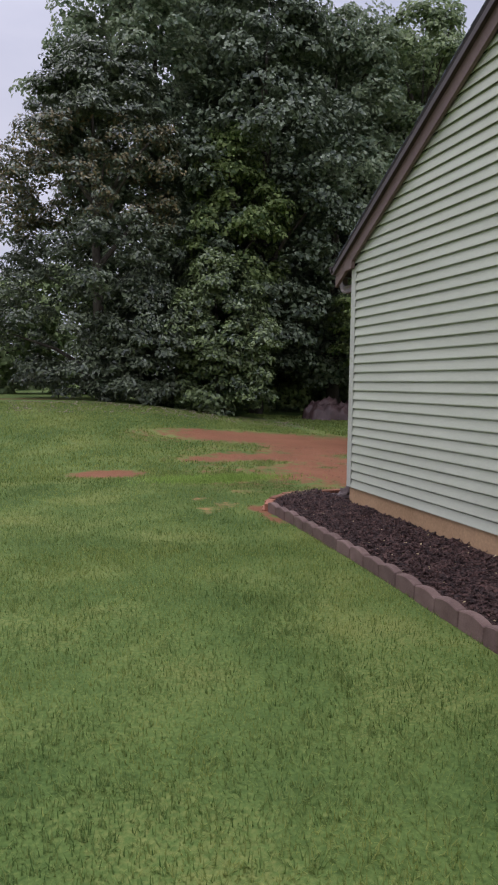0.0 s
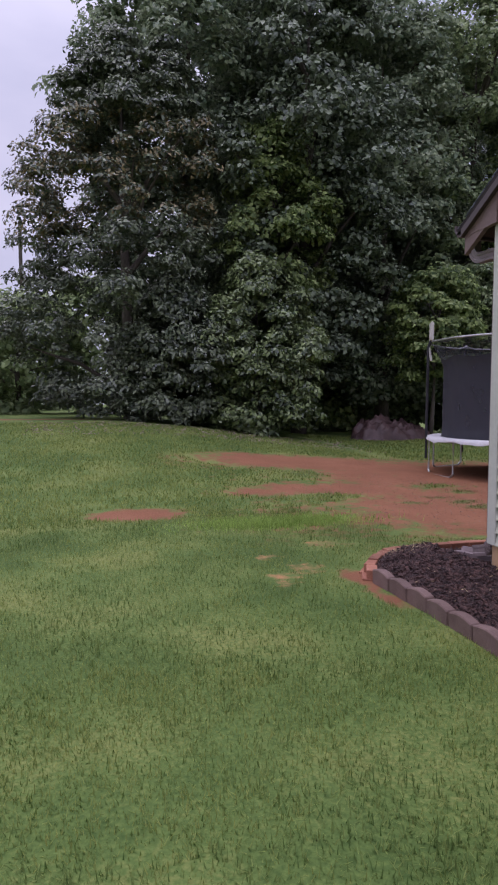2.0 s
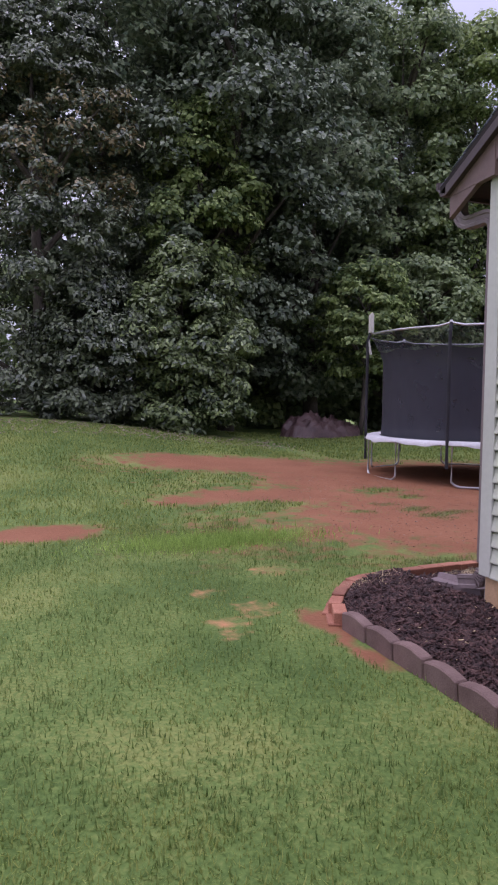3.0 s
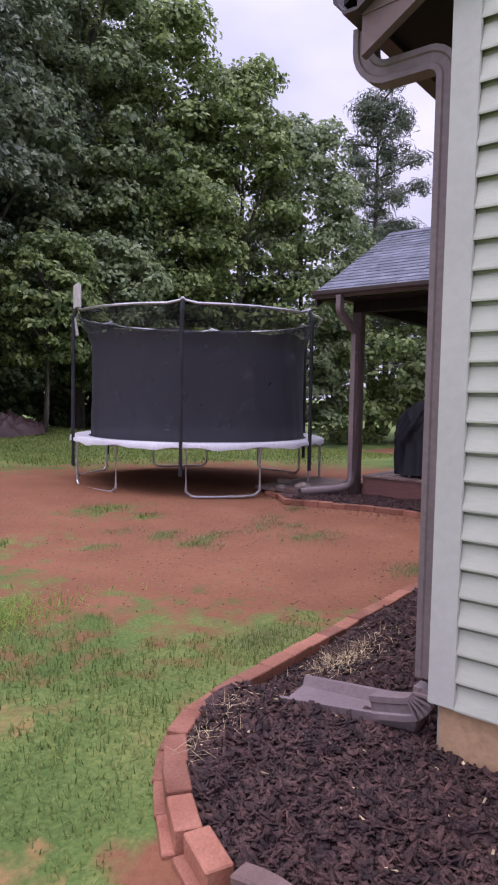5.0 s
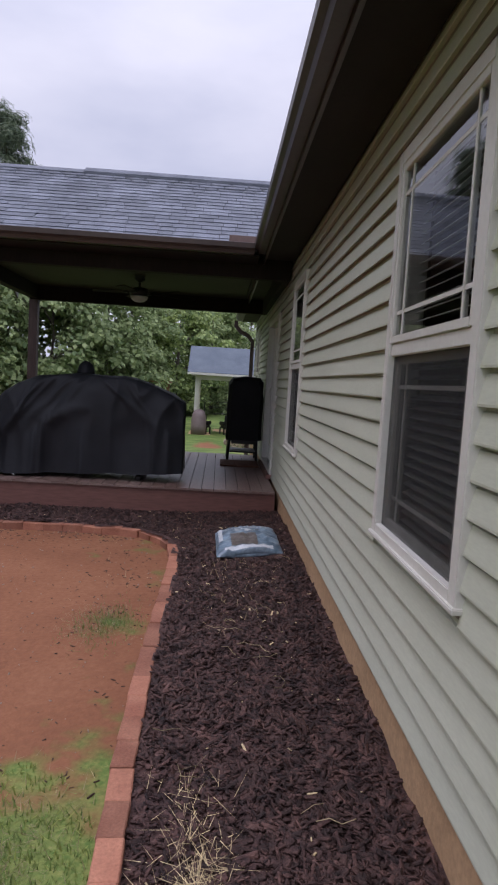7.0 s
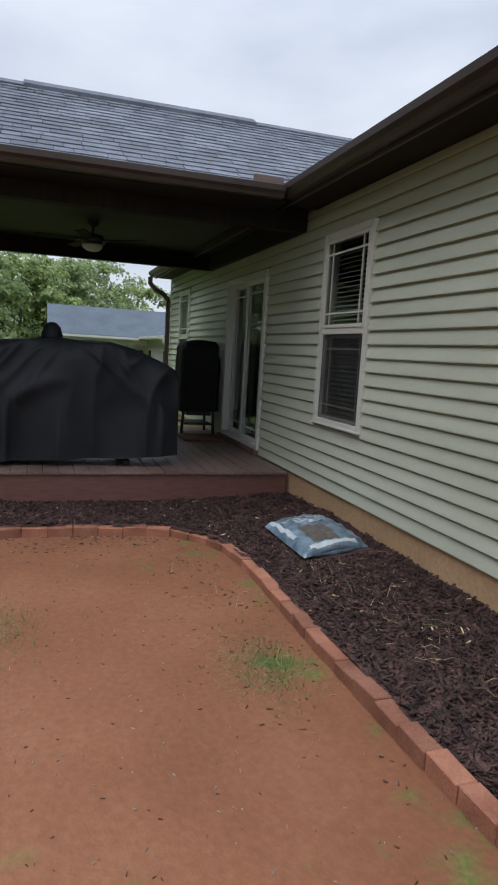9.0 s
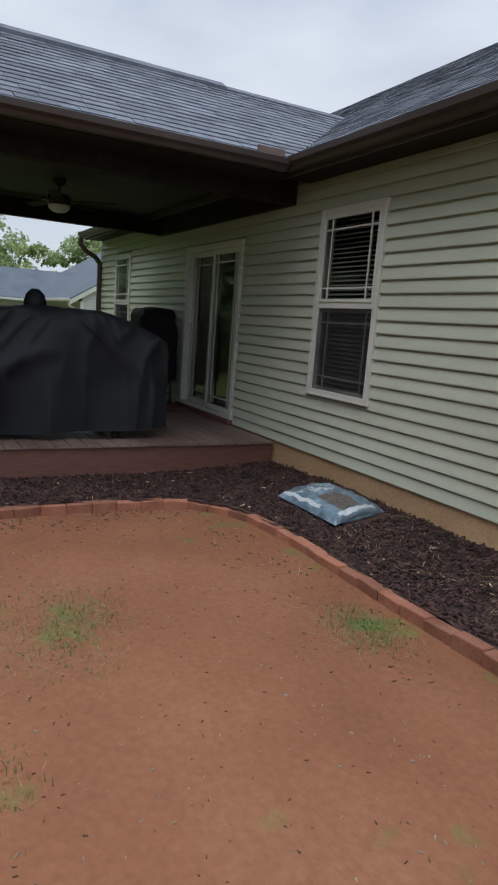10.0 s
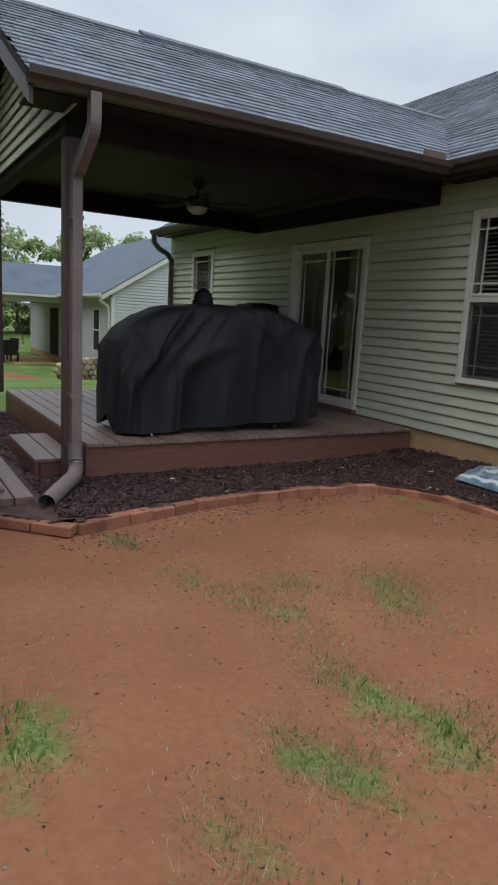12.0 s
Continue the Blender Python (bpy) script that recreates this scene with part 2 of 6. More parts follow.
LITTER = pmat("bark_crumb", (0.050, 0.026, 0.018), (0.120, 0.066, 0.044), 0.9, 14, 80, 0.5, island=0.4, wear=0.3)
SPLASH = pmat("brown_splash_block", (0.175, 0.130, 0.128), (0.235, 0.185, 0.180), 0.55, 3.0, 60, 0.15, wear=0.15)
BAGM = pmat("slate_blue_bag", (0.070, 0.112, 0.150), (0.250, 0.330, 0.400), 0.30, 9, 40, 0.25, wear=0.25, spec=0.6)
BAGW = pmat("pale_bag_print", (0.50, 0.53, 0.55), (0.62, 0.65, 0.67), 0.35, 6, 40, 0.1, wear=0.15)
BAGB = pmat("brown_bag_print", (0.10, 0.085, 0.075), (0.16, 0.14, 0.12), 0.35, 20, 60, 0.1, wear=0.3)
DOORMAT = pmat("rust_brown_doormat", (0.115, 0.052, 0.034), (0.165, 0.080, 0.052), 0.95, 4, 140, 0.6, wear=0.3)
BLIND = pmat("white_blind_slat", (0.62, 0.61, 0.58), (0.70, 0.69, 0.66), 0.5, 2, 30, 0.03, wear=0.04)
ROOM = pmat("dim_interior", (0.30, 0.27, 0.23), (0.36, 0.33, 0.29), 0.8, 1.0, 20, 0.05, wear=0.05)
SCREEN = netmat("insect_screen", (0.02, 0.02, 0.021), 0.38)
GLASS = glassmat("window_glass")
OPAL = pmat("opal_lamp_glass", (0.55, 0.54, 0.50), (0.62, 0.61, 0.57), 0.3, 3, 30, 0.0, wear=0.03)
BARK = pmat("grey_brown_bark", (0.060, 0.048, 0.038), (0.125, 0.105, 0.085), 0.95, 3, 30, 0.8, stretch=(1, 1, 0.25), wear=0.4)
TARP = pmat("maroon_tarp", (0.055, 0.030, 0.028), (0.105, 0.062, 0.056), 0.5, 2, 30, 0.3, wear=0.3)
ROCK = pmat("pale_stone", (0.20, 0.15, 0.12), (0.33, 0.27, 0.22), 0.9, 6, 50, 0.6, wear=0.3)
LOGM = pmat("split_firewood", (0.22, 0.16, 0.11), (0.42, 0.34, 0.26), 0.9, 4, 60, 0.4, rand=0.3, wear=0.3)
NSIDE = pmat("pale_grey_siding", (0.46, 0.45, 0.45), (0.53, 0.52, 0.52), 0.55, 0.8, 25, 0.05, wear=0.05)
NROOF = pmat("blue_grey_roof", (0.082, 0.102, 0.128), (0.110, 0.132, 0.160), 0.85, 1.5, 60, 0.3, wear=0.2)
PLAYW = pmat("cedar_playset", (0.22, 0.11, 0.06), (0.30, 0.16, 0.09), 0.8, 3, 40, 0.2, wear=0.2)
GROUND = groundmat()
BLADE2 = leafmat("dark_grass_blade", (0.074, 0.132, 0.034), (0.260, 0.318, 0.096), 0.7, 0.12, 0.45)
BLADE = leafmat("grass_blade", (0.092, 0.155, 0.036), (0.330, 0.365, 0.108), 0.7, 0.12, 0.5)
LUSH = leafmat("lush_grass_blade", (0.155, 0.260, 0.050), (0.360, 0.490, 0.125), 0.7, 0.12, 0.5)
THATCH = pmat("grey_straw_thatch", (0.20, 0.155, 0.085), (0.32, 0.25, 0.145), 0.8, 8, 60, 0.0, island=0.35, wear=0.15)
THIN = leafmat("pale_grass_blade", (0.075, 0.115, 0.034), (0.225, 0.265, 0.090), 0.7, 0.12, 0.4)
MAGN = leafmat("glossy_dark_leaf", (0.022, 0.040, 0.020), (0.190, 0.225, 0.125), 0.33, 0.6, 0.10)
MAGN2 = leafmat("fresh_dark_leaf", (0.030, 0.055, 0.020), (0.250, 0.315, 0.120), 0.35, 0.55, 0.15)
RUST = leafmat("rusty_leaf", (0.110, 0.098, 0.048), (0.320, 0.255, 0.125), 0.5, 0.3, 0.2)
LEAF1 = leafmat("broad_leaf", (0.105, 0.162, 0.074), (0.400, 0.480, 0.235), 0.42, 0.45, 0.40)
LEAF2 = leafmat("bright_broad_leaf", (0.080, 0.135, 0.045), (0.400, 0.490, 0.180), 0.5, 0.35, 0.42)
# Darker copy of the broad leaf, with the deep wood's shade in its colour.
LEAF0 = leafmat("leaf_darkened_for_shade", (0.040, 0.064, 0.036), (0.230, 0.280, 0.165), 0.42, 0.45, 0.22)
LEAF3 = leafmat("dark_oak_leaf", (0.118, 0.175, 0.100), (0.370, 0.430, 0.260), 0.42, 0.45, 0.4)
NEEDLE = leafmat("pine_needle", (0.075, 0.110, 0.070), (0.200, 0.240, 0.150), 0.6, 0.3, 0.3)
FARLEAF = leafmat("far_leaf", (0.170, 0.240, 0.108), (0.420, 0.500, 0.240), 0.6, 0.25, 0.45)

# ---- builders ----
WORLD = {}


def thing(name, at, label, category, group="", kind=""):
    ob = new(name)
    ob.location = at
    WORLD[ob] = Matrix.Translation(at)
    return tagged(ob, label, category, group, kind)


def hang(ob, parent):
    if parent is not None:
        ob.parent = parent
        ob.matrix_parent_inverse = WORLD.get(parent, Matrix()).inverted()
    return ob


def part(name, bm, material, parent=None, label="", smooth=False):
    """One mesh object out of a bmesh in world coordinates, under a thing or a part."""
    bmesh.ops.recalc_face_normals(bm, faces=bm.faces)
    me = bpy.data.meshes.new(name)
    bm.to_mesh(me)
    bm.free()
    me.materials.append(material)
    if smooth:
        me.polygons.foreach_set("use_smooth", [True] * len(me.polygons))
    ob = hang(new(name, me), parent)
    return tagged(ob, label)


def quick(name, verts, faces, material, parent=None, label="", smooth=False):
    """One mesh object out of arrays of corners and of equal-sided faces."""
    verts, faces = np.asarray(verts, np.float32), np.asarray(faces, np.int32)
    me = bpy.data.meshes.new(name)
    k = faces.shape[1]
    me.vertices.add(len(verts))
    me.vertices.foreach_set("co", verts.ravel())
    me.loops.add(faces.size)
    me.loops.foreach_set("vertex_index", faces.ravel())
    me.polygons.add(len(faces))
    me.polygons.foreach_set("loop_start", np.arange(0, faces.size, k, dtype=np.int32))
    if smooth:
        me.polygons.foreach_set("use_smooth", np.ones(len(faces), bool))
    me.update(calc_edges=True)
    me.materials.append(material)
    ob = hang(new(name, me), parent)
    return tagged(ob, label)


def box(bm, x0, x1, y0, y1, z0, z1, bevel=0.0, turn=None):
    """A block; with a bevel its edges are rounded off."""
    c = Vector(((x0 + x1) / 2, (y0 + y1) / 2, (z0 + z1) / 2))
    made = bmesh.ops.create_cube(bm, size=1.0, matrix=Matrix.Translation(c) @ (turn or Matrix()) @ Matrix.Diagonal((x1 - x0, y1 - y0, z1 - z0, 1)))
    if bevel:
        edges = list({e for v in made["verts"] for e in v.link_edges})
        bmesh.ops.bevel(bm, geom=edges, offset=bevel, segments=2, affect="EDGES")
    return bm


def block(x0, x1, y0, y1, z0, z1, bevel=0.0, turn=None):
    return box(bmesh.new(), x0, x1, y0, y1, z0, z1, bevel, turn)


def sweep(bm, path, profile, closed=True, caps=True, up=Vector((0, 0, 1))):
    """A profile of (across, above) carried along a path with mitred corners. profile may be a function of the station."""
    path = [Vector(p) for p in path]
    rings = []
    for k, p in enumerate(path):
        a = (p - path[k - 1]).normalized() if k else (path[1] - p).normalized()
        b = (path[k + 1] - p).normalized() if k < len(path) - 1 else a
        d = (a + b).normalized()
        side = d.cross(up)
        if side.length < 1e-4:
            side = Vector((1, 0, 0))
        side.normalize()
        above = side.cross(d).normalized()
        pr = profile(k / (len(path) - 1)) if callable(profile) else profile
        grow = 1 / max(0.5, math.sqrt((1 + a.dot(b)) / 2))
        rings.append([bm.verts.new(p + side * (u * grow if abs(d.z) < 0.3 else u) + above * v) for u, v in pr])
    n = len(rings[0])
    for r0, r1 in zip(rings, rings[1:]):
        for k in range(n if closed else n - 1):
            bm.faces.new((r0[k], r0[(k + 1) % n], r1[(k + 1) % n], r1[k]))
    if closed and caps:
        bm.faces.new(rings[0][::-1])
        bm.faces.new(rings[-1])
    return bm


def ring(r, n=10, flat=1.0):
    return [(r * math.cos(2 * math.pi * k / n), r * flat * math.sin(2 * math.pi * k / n)) for k in range(n)]


def tube(path, r, n=10):
    return sweep(bmesh.new(), path, ring(r, n))


def lathe(bm, c, profile, n=20):
    """A turned body round the upright through c, from (radius, height) pairs."""
    rows = [[bm.verts.new((c[0] + r * math.cos(2 * math.pi * k / n), c[1] + r * math.sin(2 * math.pi * k / n), c[2] + z)) for k in range(n)] for r, z in profile]
    for a, b in zip(rows, rows[1:]):
        for k in range(n):
            bm.faces.new((a[k], a[(k + 1) % n], b[(k + 1) % n], b[k]))
    bm.faces.new(rows[0][::-1])
    bm.faces.new(rows[-1])
    return bm


def smooth01(a, b, x):
    t = np.clip((np.asarray(x, float) - a) / (b - a), 0, 1)
    return t * t * (3 - 2 * t)


LATTICE = np.random.RandomState(5).rand(256, 256)


def vnoise(x, y):
    """Smooth noise of 0 to 1 over the plan."""
    x, y = np.asarray(x, float), np.asarray(y, float)
    i, j = np.floor(x).astype(int), np.floor(y).astype(int)
    u, v = x - i, y - j
    u, v = u * u * (3 - 2 * u), v * v * (3 - 2 * v)
    g = lambda a, b: LATTICE[a % 256, b % 256]
    return (g(i, j) * (1 - u) + g(i + 1, j) * u) * (1 - v) + (g(i, j + 1) * (1 - u) + g(i + 1, j + 1) * u) * v


def fbm(x, y):
    return 0.5 * vnoise(x, y) + 0.3 * vnoise(2.1 * x + 7, 2.1 * y + 3) + 0.2 * vnoise(4.3 * x + 1, 4.3 * y + 9)


# ---- the lie of the land ----
def height(x, y):
    """The ground's height: level by the house, rising to the trees behind the lawn, falling to the neighbours."""
    x, y = np.asarray(x, float), np.asarray(y, float)
    z = 0.05 + 0.92 * smooth01(11, 24, y) * (1 - smooth01(1, 11, x)) + 0.25 * smooth01(18, 28, y) * smooth01(1, 11, x) * (1 - smooth01(14, 24, x))
    z = z - 1.0 * smooth01(14, 30, x)
    z = z - 0.04 * smooth01(3, 6, x) * smooth01(7, 9, y) * (1 - smooth01(12, 16, x))
    return z + 0.03 * (fbm(x * 0.8, y * 0.8) - 0.5)


TUFTS = [(7.5, 10.96, 0.17), (7.16, 10.75, 0.14), (6.78, 10.62, 0.15), (6.80, 10.05, 0.26), (6.95, 9.88, 0.22), (6.30, 10.80, 0.15), (6.0, 10.72, 0.16), (5.93, 11.25, 0.13), (5.78, 11.12, 0.13), (5.68, 10.66, 0.14), (5.67, 11.61, 0.14),
         (8.23, 11.08, 0.11), (6.43, 12.07, 0.17), (6.22, 8.52, 0.17), (6.42, 8.47, 0.15), (5.82, 10.46, 0.11), (4.19, 8.42, 0.2), (3.98, 8.47, 0.16), (5.0, 11.19, 0.15), (3.95, 12.05, 0.35), (7.24, 10.42, 0.15), (6.4, 12.8, 0.3), (4.2, 14.3, 0.4)]


def blob(x, y, cx, cy, rx, ry):
    """1 inside an ellipse, 0 well outside, 0.5 on its rim."""
    return np.clip(1.0 - 0.5 * np.sqrt(((x - cx) / rx) ** 2 + ((y - cy) / ry) ** 2), 0, 1)


def soil(x, y):
    x, y = np.asarray(x, float), np.asarray(y, float)
    w = 0.5 * (fbm(x * 1.1 + 3, y * 1.1) - 0.5)
    out = np.zeros_like(x * 1.0)
    for e in ((7.3, 10.5, 4.0, 3.0), (6.6, 8.7, 2.3, 0.9), (8.6, 14.0, 4.4, 3.1), (5.4, 16.0, 3.0, 1.2), (0.80, 11.1, 0.62, 0.42), (4.4, 12.6, 1.8, 0.7), (2.7, 10.0, 0.25, 0.2),
              (11.6, 12.2, 2.2, 1.6), (2.25, 6.9, 0.09, 0.35), (2.33, 7.5, 0.2, 0.25), (30, 20, 7, 1.0), (27, 8.2, 2.5, 0.5), (-3, 24.5, 4, 0.8)):
        out = np.maximum(out, blob(x, y, *e))
    for cx, cy, r in TUFTS:
        out = out - 0.30 * np.exp(-(((x - cx) / (1.5 * r)) ** 2 + ((y - cy) / r) ** 2))
    return np.clip(out + w * 0.5, 0, 1)


def bare(x, y):
    x, y = np.asarray(x, float), np.asarray(y, float)
    out = np.zeros_like(x * 1.0)
    for e in ((2.45, 8.76, 0.20, 0.13), (1.96, 7.90, 0.14, 0.20), (1.66, 7.66, 0.16, 0.12), (1.60, 7.44, 0.10, 0.08), (1.75, 8.35, 0.10, 0.08), (30, 18.5, 8, 1.0)):
        out = np.maximum(out, blob(x, y, *e))
    return out * 0.95


def axis_steps(lo, hi, step, far):
    near = np.arange(lo, hi + step / 2, step)
    out = [near[-1]]
    while out[-1] < far:
        out.append(out[-1] + max(step, 0.12 * (out[-1] - hi)))
    back = [near[0]]
    while back[-1] > -far:
        back.append(back[-1] - max(step, 0.12 * (lo - back[-1])))
    return np.concatenate([back[:0:-1], near, out[1:]])


gx, gy = axis_steps(-5, 15, 0.16, 600), axis_steps(-3, 22, 0.16, 600)
GX, GY = np.meshgrid(gx, gy)
gv = np.stack([GX.ravel(), GY.ravel(), height(GX, GY).ravel()], -1)
gi = np.arange(len(gx) * len(gy)).reshape(len(gy), len(gx))
gf = np.stack([gi[:-1, :-1], gi[:-1, 1:], gi[1:, 1:], gi[1:, :-1]], -1).reshape(-1, 4)
ground = quick("ground", gv, gf, GROUND, smooth=True)
tagged(ground, "mown green lawn with worn patches of bare red clay", "lawn", kind="structure")
for key, fn in (("soil", soil), ("bare", bare)):
    ground.data.attributes.new(key, "FLOAT", "POINT").data.foreach_set("value", fn(GX, GY).ravel().astype(np.float32))

# ---- the house ----
PITCH, EAVE_Y, EAVE_Z, RIDGE_Y = 0.61, 7.51, 3.085, 2.75
WX, BY, EX, SY = 3.3, 7.1, 16.9, -1.6
SIDE_Z, LAP, GABLE_LAP = 0.37, 0.1108, 0.1082
RIDGE_Z = EAVE_Z + PITCH * (EAVE_Y - RIDGE_Y)
OPENINGS = [(4.035, 5.105, 0.975, 2.65), (8.235, 9.205, 0.965, 2.695), (10.815, 12.51, 0.40, 2.565), (15.05, 15.95, 0.97, 2.66)]

wall_back = thing("wall_back", (WX, BY, 0), "sage green lap-sided back wall of the house", "wall", kind="structure")
bm = bmesh.new()
edges_x = [WX + 0.12] + [v for o in OPENINGS for v in (o[0] + 0.03, o[1] - 0.03)] + [EX]
for k in range(0, len(edges_x), 2):
    box(bm, edges_x[k], edges_x[k + 1], BY - 0.14, BY - 0.02, 0.05, 3.06)
for a, b, z0, z1 in OPENINGS:
    box(bm, a + 0.03, b - 0.03, BY - 0.14, BY - 0.02, z1 - 0.03, 3.06)
    box(bm, a + 0.03, b - 0.03, BY - 0.14, BY - 0.02, 0.05, z0 + 0.03)
part("sheathing", bm, ROOM, wall_back)
part("foundation", block(WX + 0.03, EX, BY - 0.16, BY - 0.015, -0.3, SIDE_Z - 0.002), FOUND, wall_back, "tan parged foundation strip")

wall_gable = thing("wall_gable", (WX, BY, 0), "sage green lap-sided gable end wall", "wall", kind="structure")
bm = bmesh.new()
pts = [(SY, 0.05), (BY - 0.02, 0.05), (BY - 0.02, EAVE_Z - 0.05), (RIDGE_Y, RIDGE_Z - 0.25), (SY, EAVE_Z - 0.05)]
lo = [bm.verts.new((WX + 0.02, y, z)) for y, z in pts]
hi = [bm.verts.new((WX + 0.12, y, z)) for y, z in pts]
bm.faces.new(lo), bm.faces.new(hi[::-1])
for k in range(5):
    bm.faces.new((lo[k], lo[(k + 1) % 5], hi[(k + 1) % 5], hi[k]))
part("sheathing", bm, ROOM, wall_gable)
part("foundation", block(WX + 0.015, WX + 0.16, SY, BY - 0.03, -0.3, SIDE_Z - 0.002), FOUND, wall_gable, "tan parged foundation strip")

for nm, dims, mt, lb in (("wall_front", (WX, EX, SY - 0.14, SY, 0, 3.1), SIDING, "plain front wall of the house"),
                         ("wall_far_end", (EX, EX + 0.14, SY, BY, 0, 3.1), SIDING, "plain far end wall of the house"),
                         ("floor", (WX + 0.12, EX, SY, BY - 0.14, 0.28, 0.36), ROOM, "dim floor inside the house"),
                         ("ceiling", (WX + 0.12, EX, SY, BY - 0.14, 2.95, 3.04), ROOM, "dim ceiling inside the house")):
    tagged(part(nm, block(*dims), mt), lb, "wall" if "wall" in nm else nm, kind="structure")


def plank(bm, put, a0, b0, a1, b1, z0, z1):
    """One lap of siding: proud at its foot, tucked in at its head, with a hollow lip under it."""
    prof = [(0.002, z0 + 0.016), (0.023, z0 + 0.014), (0.0275, z0), (0.0305, z0), (0.031, z0 + 0.008), (0.011, z1 - 0.015), (0.001, z1 - 0.011), (0.0, z1 + 0.003)]
    ends = []
    for s in (0, 1):
        row = []
        for o, z in prof:
            t = (z - z0) / (z1 - z0)
            row.append(bm.verts.new(put((a0, b0)[s] + ((a1, b1)[s] - (a0, b0)[s]) * t, o, z)))
        ends.append(row)
    n = len(prof)
    for k in range(n):
        bm.faces.new((ends[0][k], ends[0][(k + 1) % n], ends[1][(k + 1) % n], ends[1][k]))
    bm.faces.new(ends[0][::-1])
    bm.faces.new(ends[1])
    return bm


def back(u, o, z):
    return (u, BY - 0.02 + o, z)


def west(u, o, z):
    return (WX + 0.02 - o, u, z)


def lay_siding(parent, put, lo, hi, z0, z1, openings=(), top=None, material=SIDING, lap=LAP):
    """Courses of lap siding from z0 up, broken by openings; top(z) gives the span under a slope."""
    k = 0
    while z0 + k * lap < z1:
        a, b = z0 + k * lap, min(z0 + (k + 1) * lap, z1)
        spans = [(lo, hi, lo, hi)] if top is None or b < top[0] else [(*top[1](a), *top[1](b))]
        for o0, o1, q0, q1 in openings:
            if b > q0 + 0.02 and a < q1 - 0.02:
                spans = [s for r in spans for s in ((r[0], min(r[1], o0), r[2], min(r[3], o0)), (max(r[0], o1), r[1], max(r[2], o1), r[3])) if s[1] - s[0] > 0.01]
        for s0, s1, t0, t1 in spans:
            if s1 - s0 > 0.03:
                part("siding_board", plank(bmesh.new(), put, s0, s1, t0, max(t1, t0 + 0.005), a, b), material, parent)
        k += 1


def roof_z(y):
    return EAVE_Z + PITCH * (EAVE_Y - y)


# corner boards
bm = bmesh.new()
box(bm, WX - 0.012, WX + 0.004, BY - 0.095, BY + 0.012, SIDE_Z - 0.012, 3.03, 0.003)
box(bm, WX + 0.004, WX + 0.085, BY - 0.004, BY + 0.012, SIDE_Z - 0.012, 3.03, 0.003)
part("corner_post", bm, CORNER, wall_gable, "pale vinyl corner board")

# main roof
roof = thing("roof", (WX, RIDGE_Y, EAVE_Z), "slate grey shingled gable roof of the house", "roof", kind="structure")
for side in (1, -1):
    bm = bmesh.new()
    ye = RIDGE_Y + side * (EAVE_Y - RIDGE_Y)
    rows = [(ye, EAVE_Z - 0.03), (RIDGE_Y, RIDGE_Z - 0.03), (RIDGE_Y, RIDGE_Z - 0.09), (ye, EAVE_Z - 0.07)]
    e0 = [bm.verts.new((WX - 0.10, y, z)) for y, z in rows]
    e1 = [bm.verts.new((EX + 0.10, y, z)) for y, z in rows]
    for k in range(4):
        bm.faces.new((e0[k], e0[(k + 1) % 4], e1[(k + 1) % 4], e1[k]))
    bm.faces.new(e0), bm.faces.new(e1[::-1])
    part("roof_deck", bm, SOFFIT, roof)
    # rake board and its narrow moulding
    for x0, x1, up, down, mt in ((WX - 0.062, WX - 0.022, 0.0, -0.20, FASCIA), (WX - 0.105, WX - 0.06, 0.0, -0.06, BROWN)):
        bm = bmesh.new()
        yy, ze = RIDGE_Y + side * (EAVE_Y - 0.06 - RIDGE_Y), EAVE_Z + PITCH * 0.06 - 0.075
        q = [(yy, ze + up), (RIDGE_Y, RIDGE_Z - 0.09 + up), (RIDGE_Y, RIDGE_Z - 0.09 + down * 1.1), (yy, ze + down * 1.1)]
        e0 = [bm.verts.new((x0, y, z)) for y, z in q]
        e1 = [bm.verts.new((x1, y, z)) for y, z in q]
        for k in range(4):
            bm.faces.new((e0[k], e0[(k + 1) % 4], e1[(k + 1) % 4], e1[k]))
        bm.faces.new(e0), bm.faces.new(e1[::-1])
        part("rake_board", bm, mt, roof, "brown painted rake board")
part("soffit", block(WX - 0.02, 9.5, BY + 0.002, EAVE_Y - 0.075, 2.985, 3.0), SOFFIT, roof, "vented soffit, colour darkened for eave shade")
part("soffit", block(13.75, EX + 0.1, BY + 0.002, EAVE_Y - 0.075, 2.985, 3.0), SOFFIT, roof, "vented soffit, colour darkened for eave shade")
bm = bmesh.new()
v = [bm.verts.new(p) for p in ((WX - 0.066, BY - 0.08, 3.0), (WX - 0.066, EAVE_Y - 0.06, 2.975), (WX - 0.066, EAVE_Y - 0.06, 3.07), (WX - 0.066, BY - 0.08, 3.30),
                               (WX - 0.02, BY - 0.08, 3.0), (WX - 0.02, EAVE_Y - 0.06, 2.975), (WX - 0.02, EAVE_Y - 0.06, 3.07), (WX - 0.02, BY - 0.08, 3.30))]
for f in ((0, 1, 2, 3), (7, 6, 5, 4), (0, 4, 5, 1), (1, 5, 6, 2), (2, 6, 7, 3), (3, 7, 4, 0)):
    bm.faces.new([v[k] for k in f])
part("eave_return", bm, FASCIA, roof, "brown boxed eave end")

GUT = [(0, 0), (0.07, 0.0), (0.085, 0.03), (0.115, 0.055), (0.12, 0.105), (0.105, 0.11), (0.10, 0.06), (0.07, 0.015), (0.008, 0.012), (0.008, 0.11), (0, 0.11)]


def gutter(a, b, flip, material, parent):
    """A K-shaped gutter from a to b, its lip to the left of the way, or to the right when flipped."""
    return part("gutter", sweep(bmesh.new(), [a, b], [((-u if flip else u), w) for u, w in GUT]), material, parent, "brown metal eave gutter")


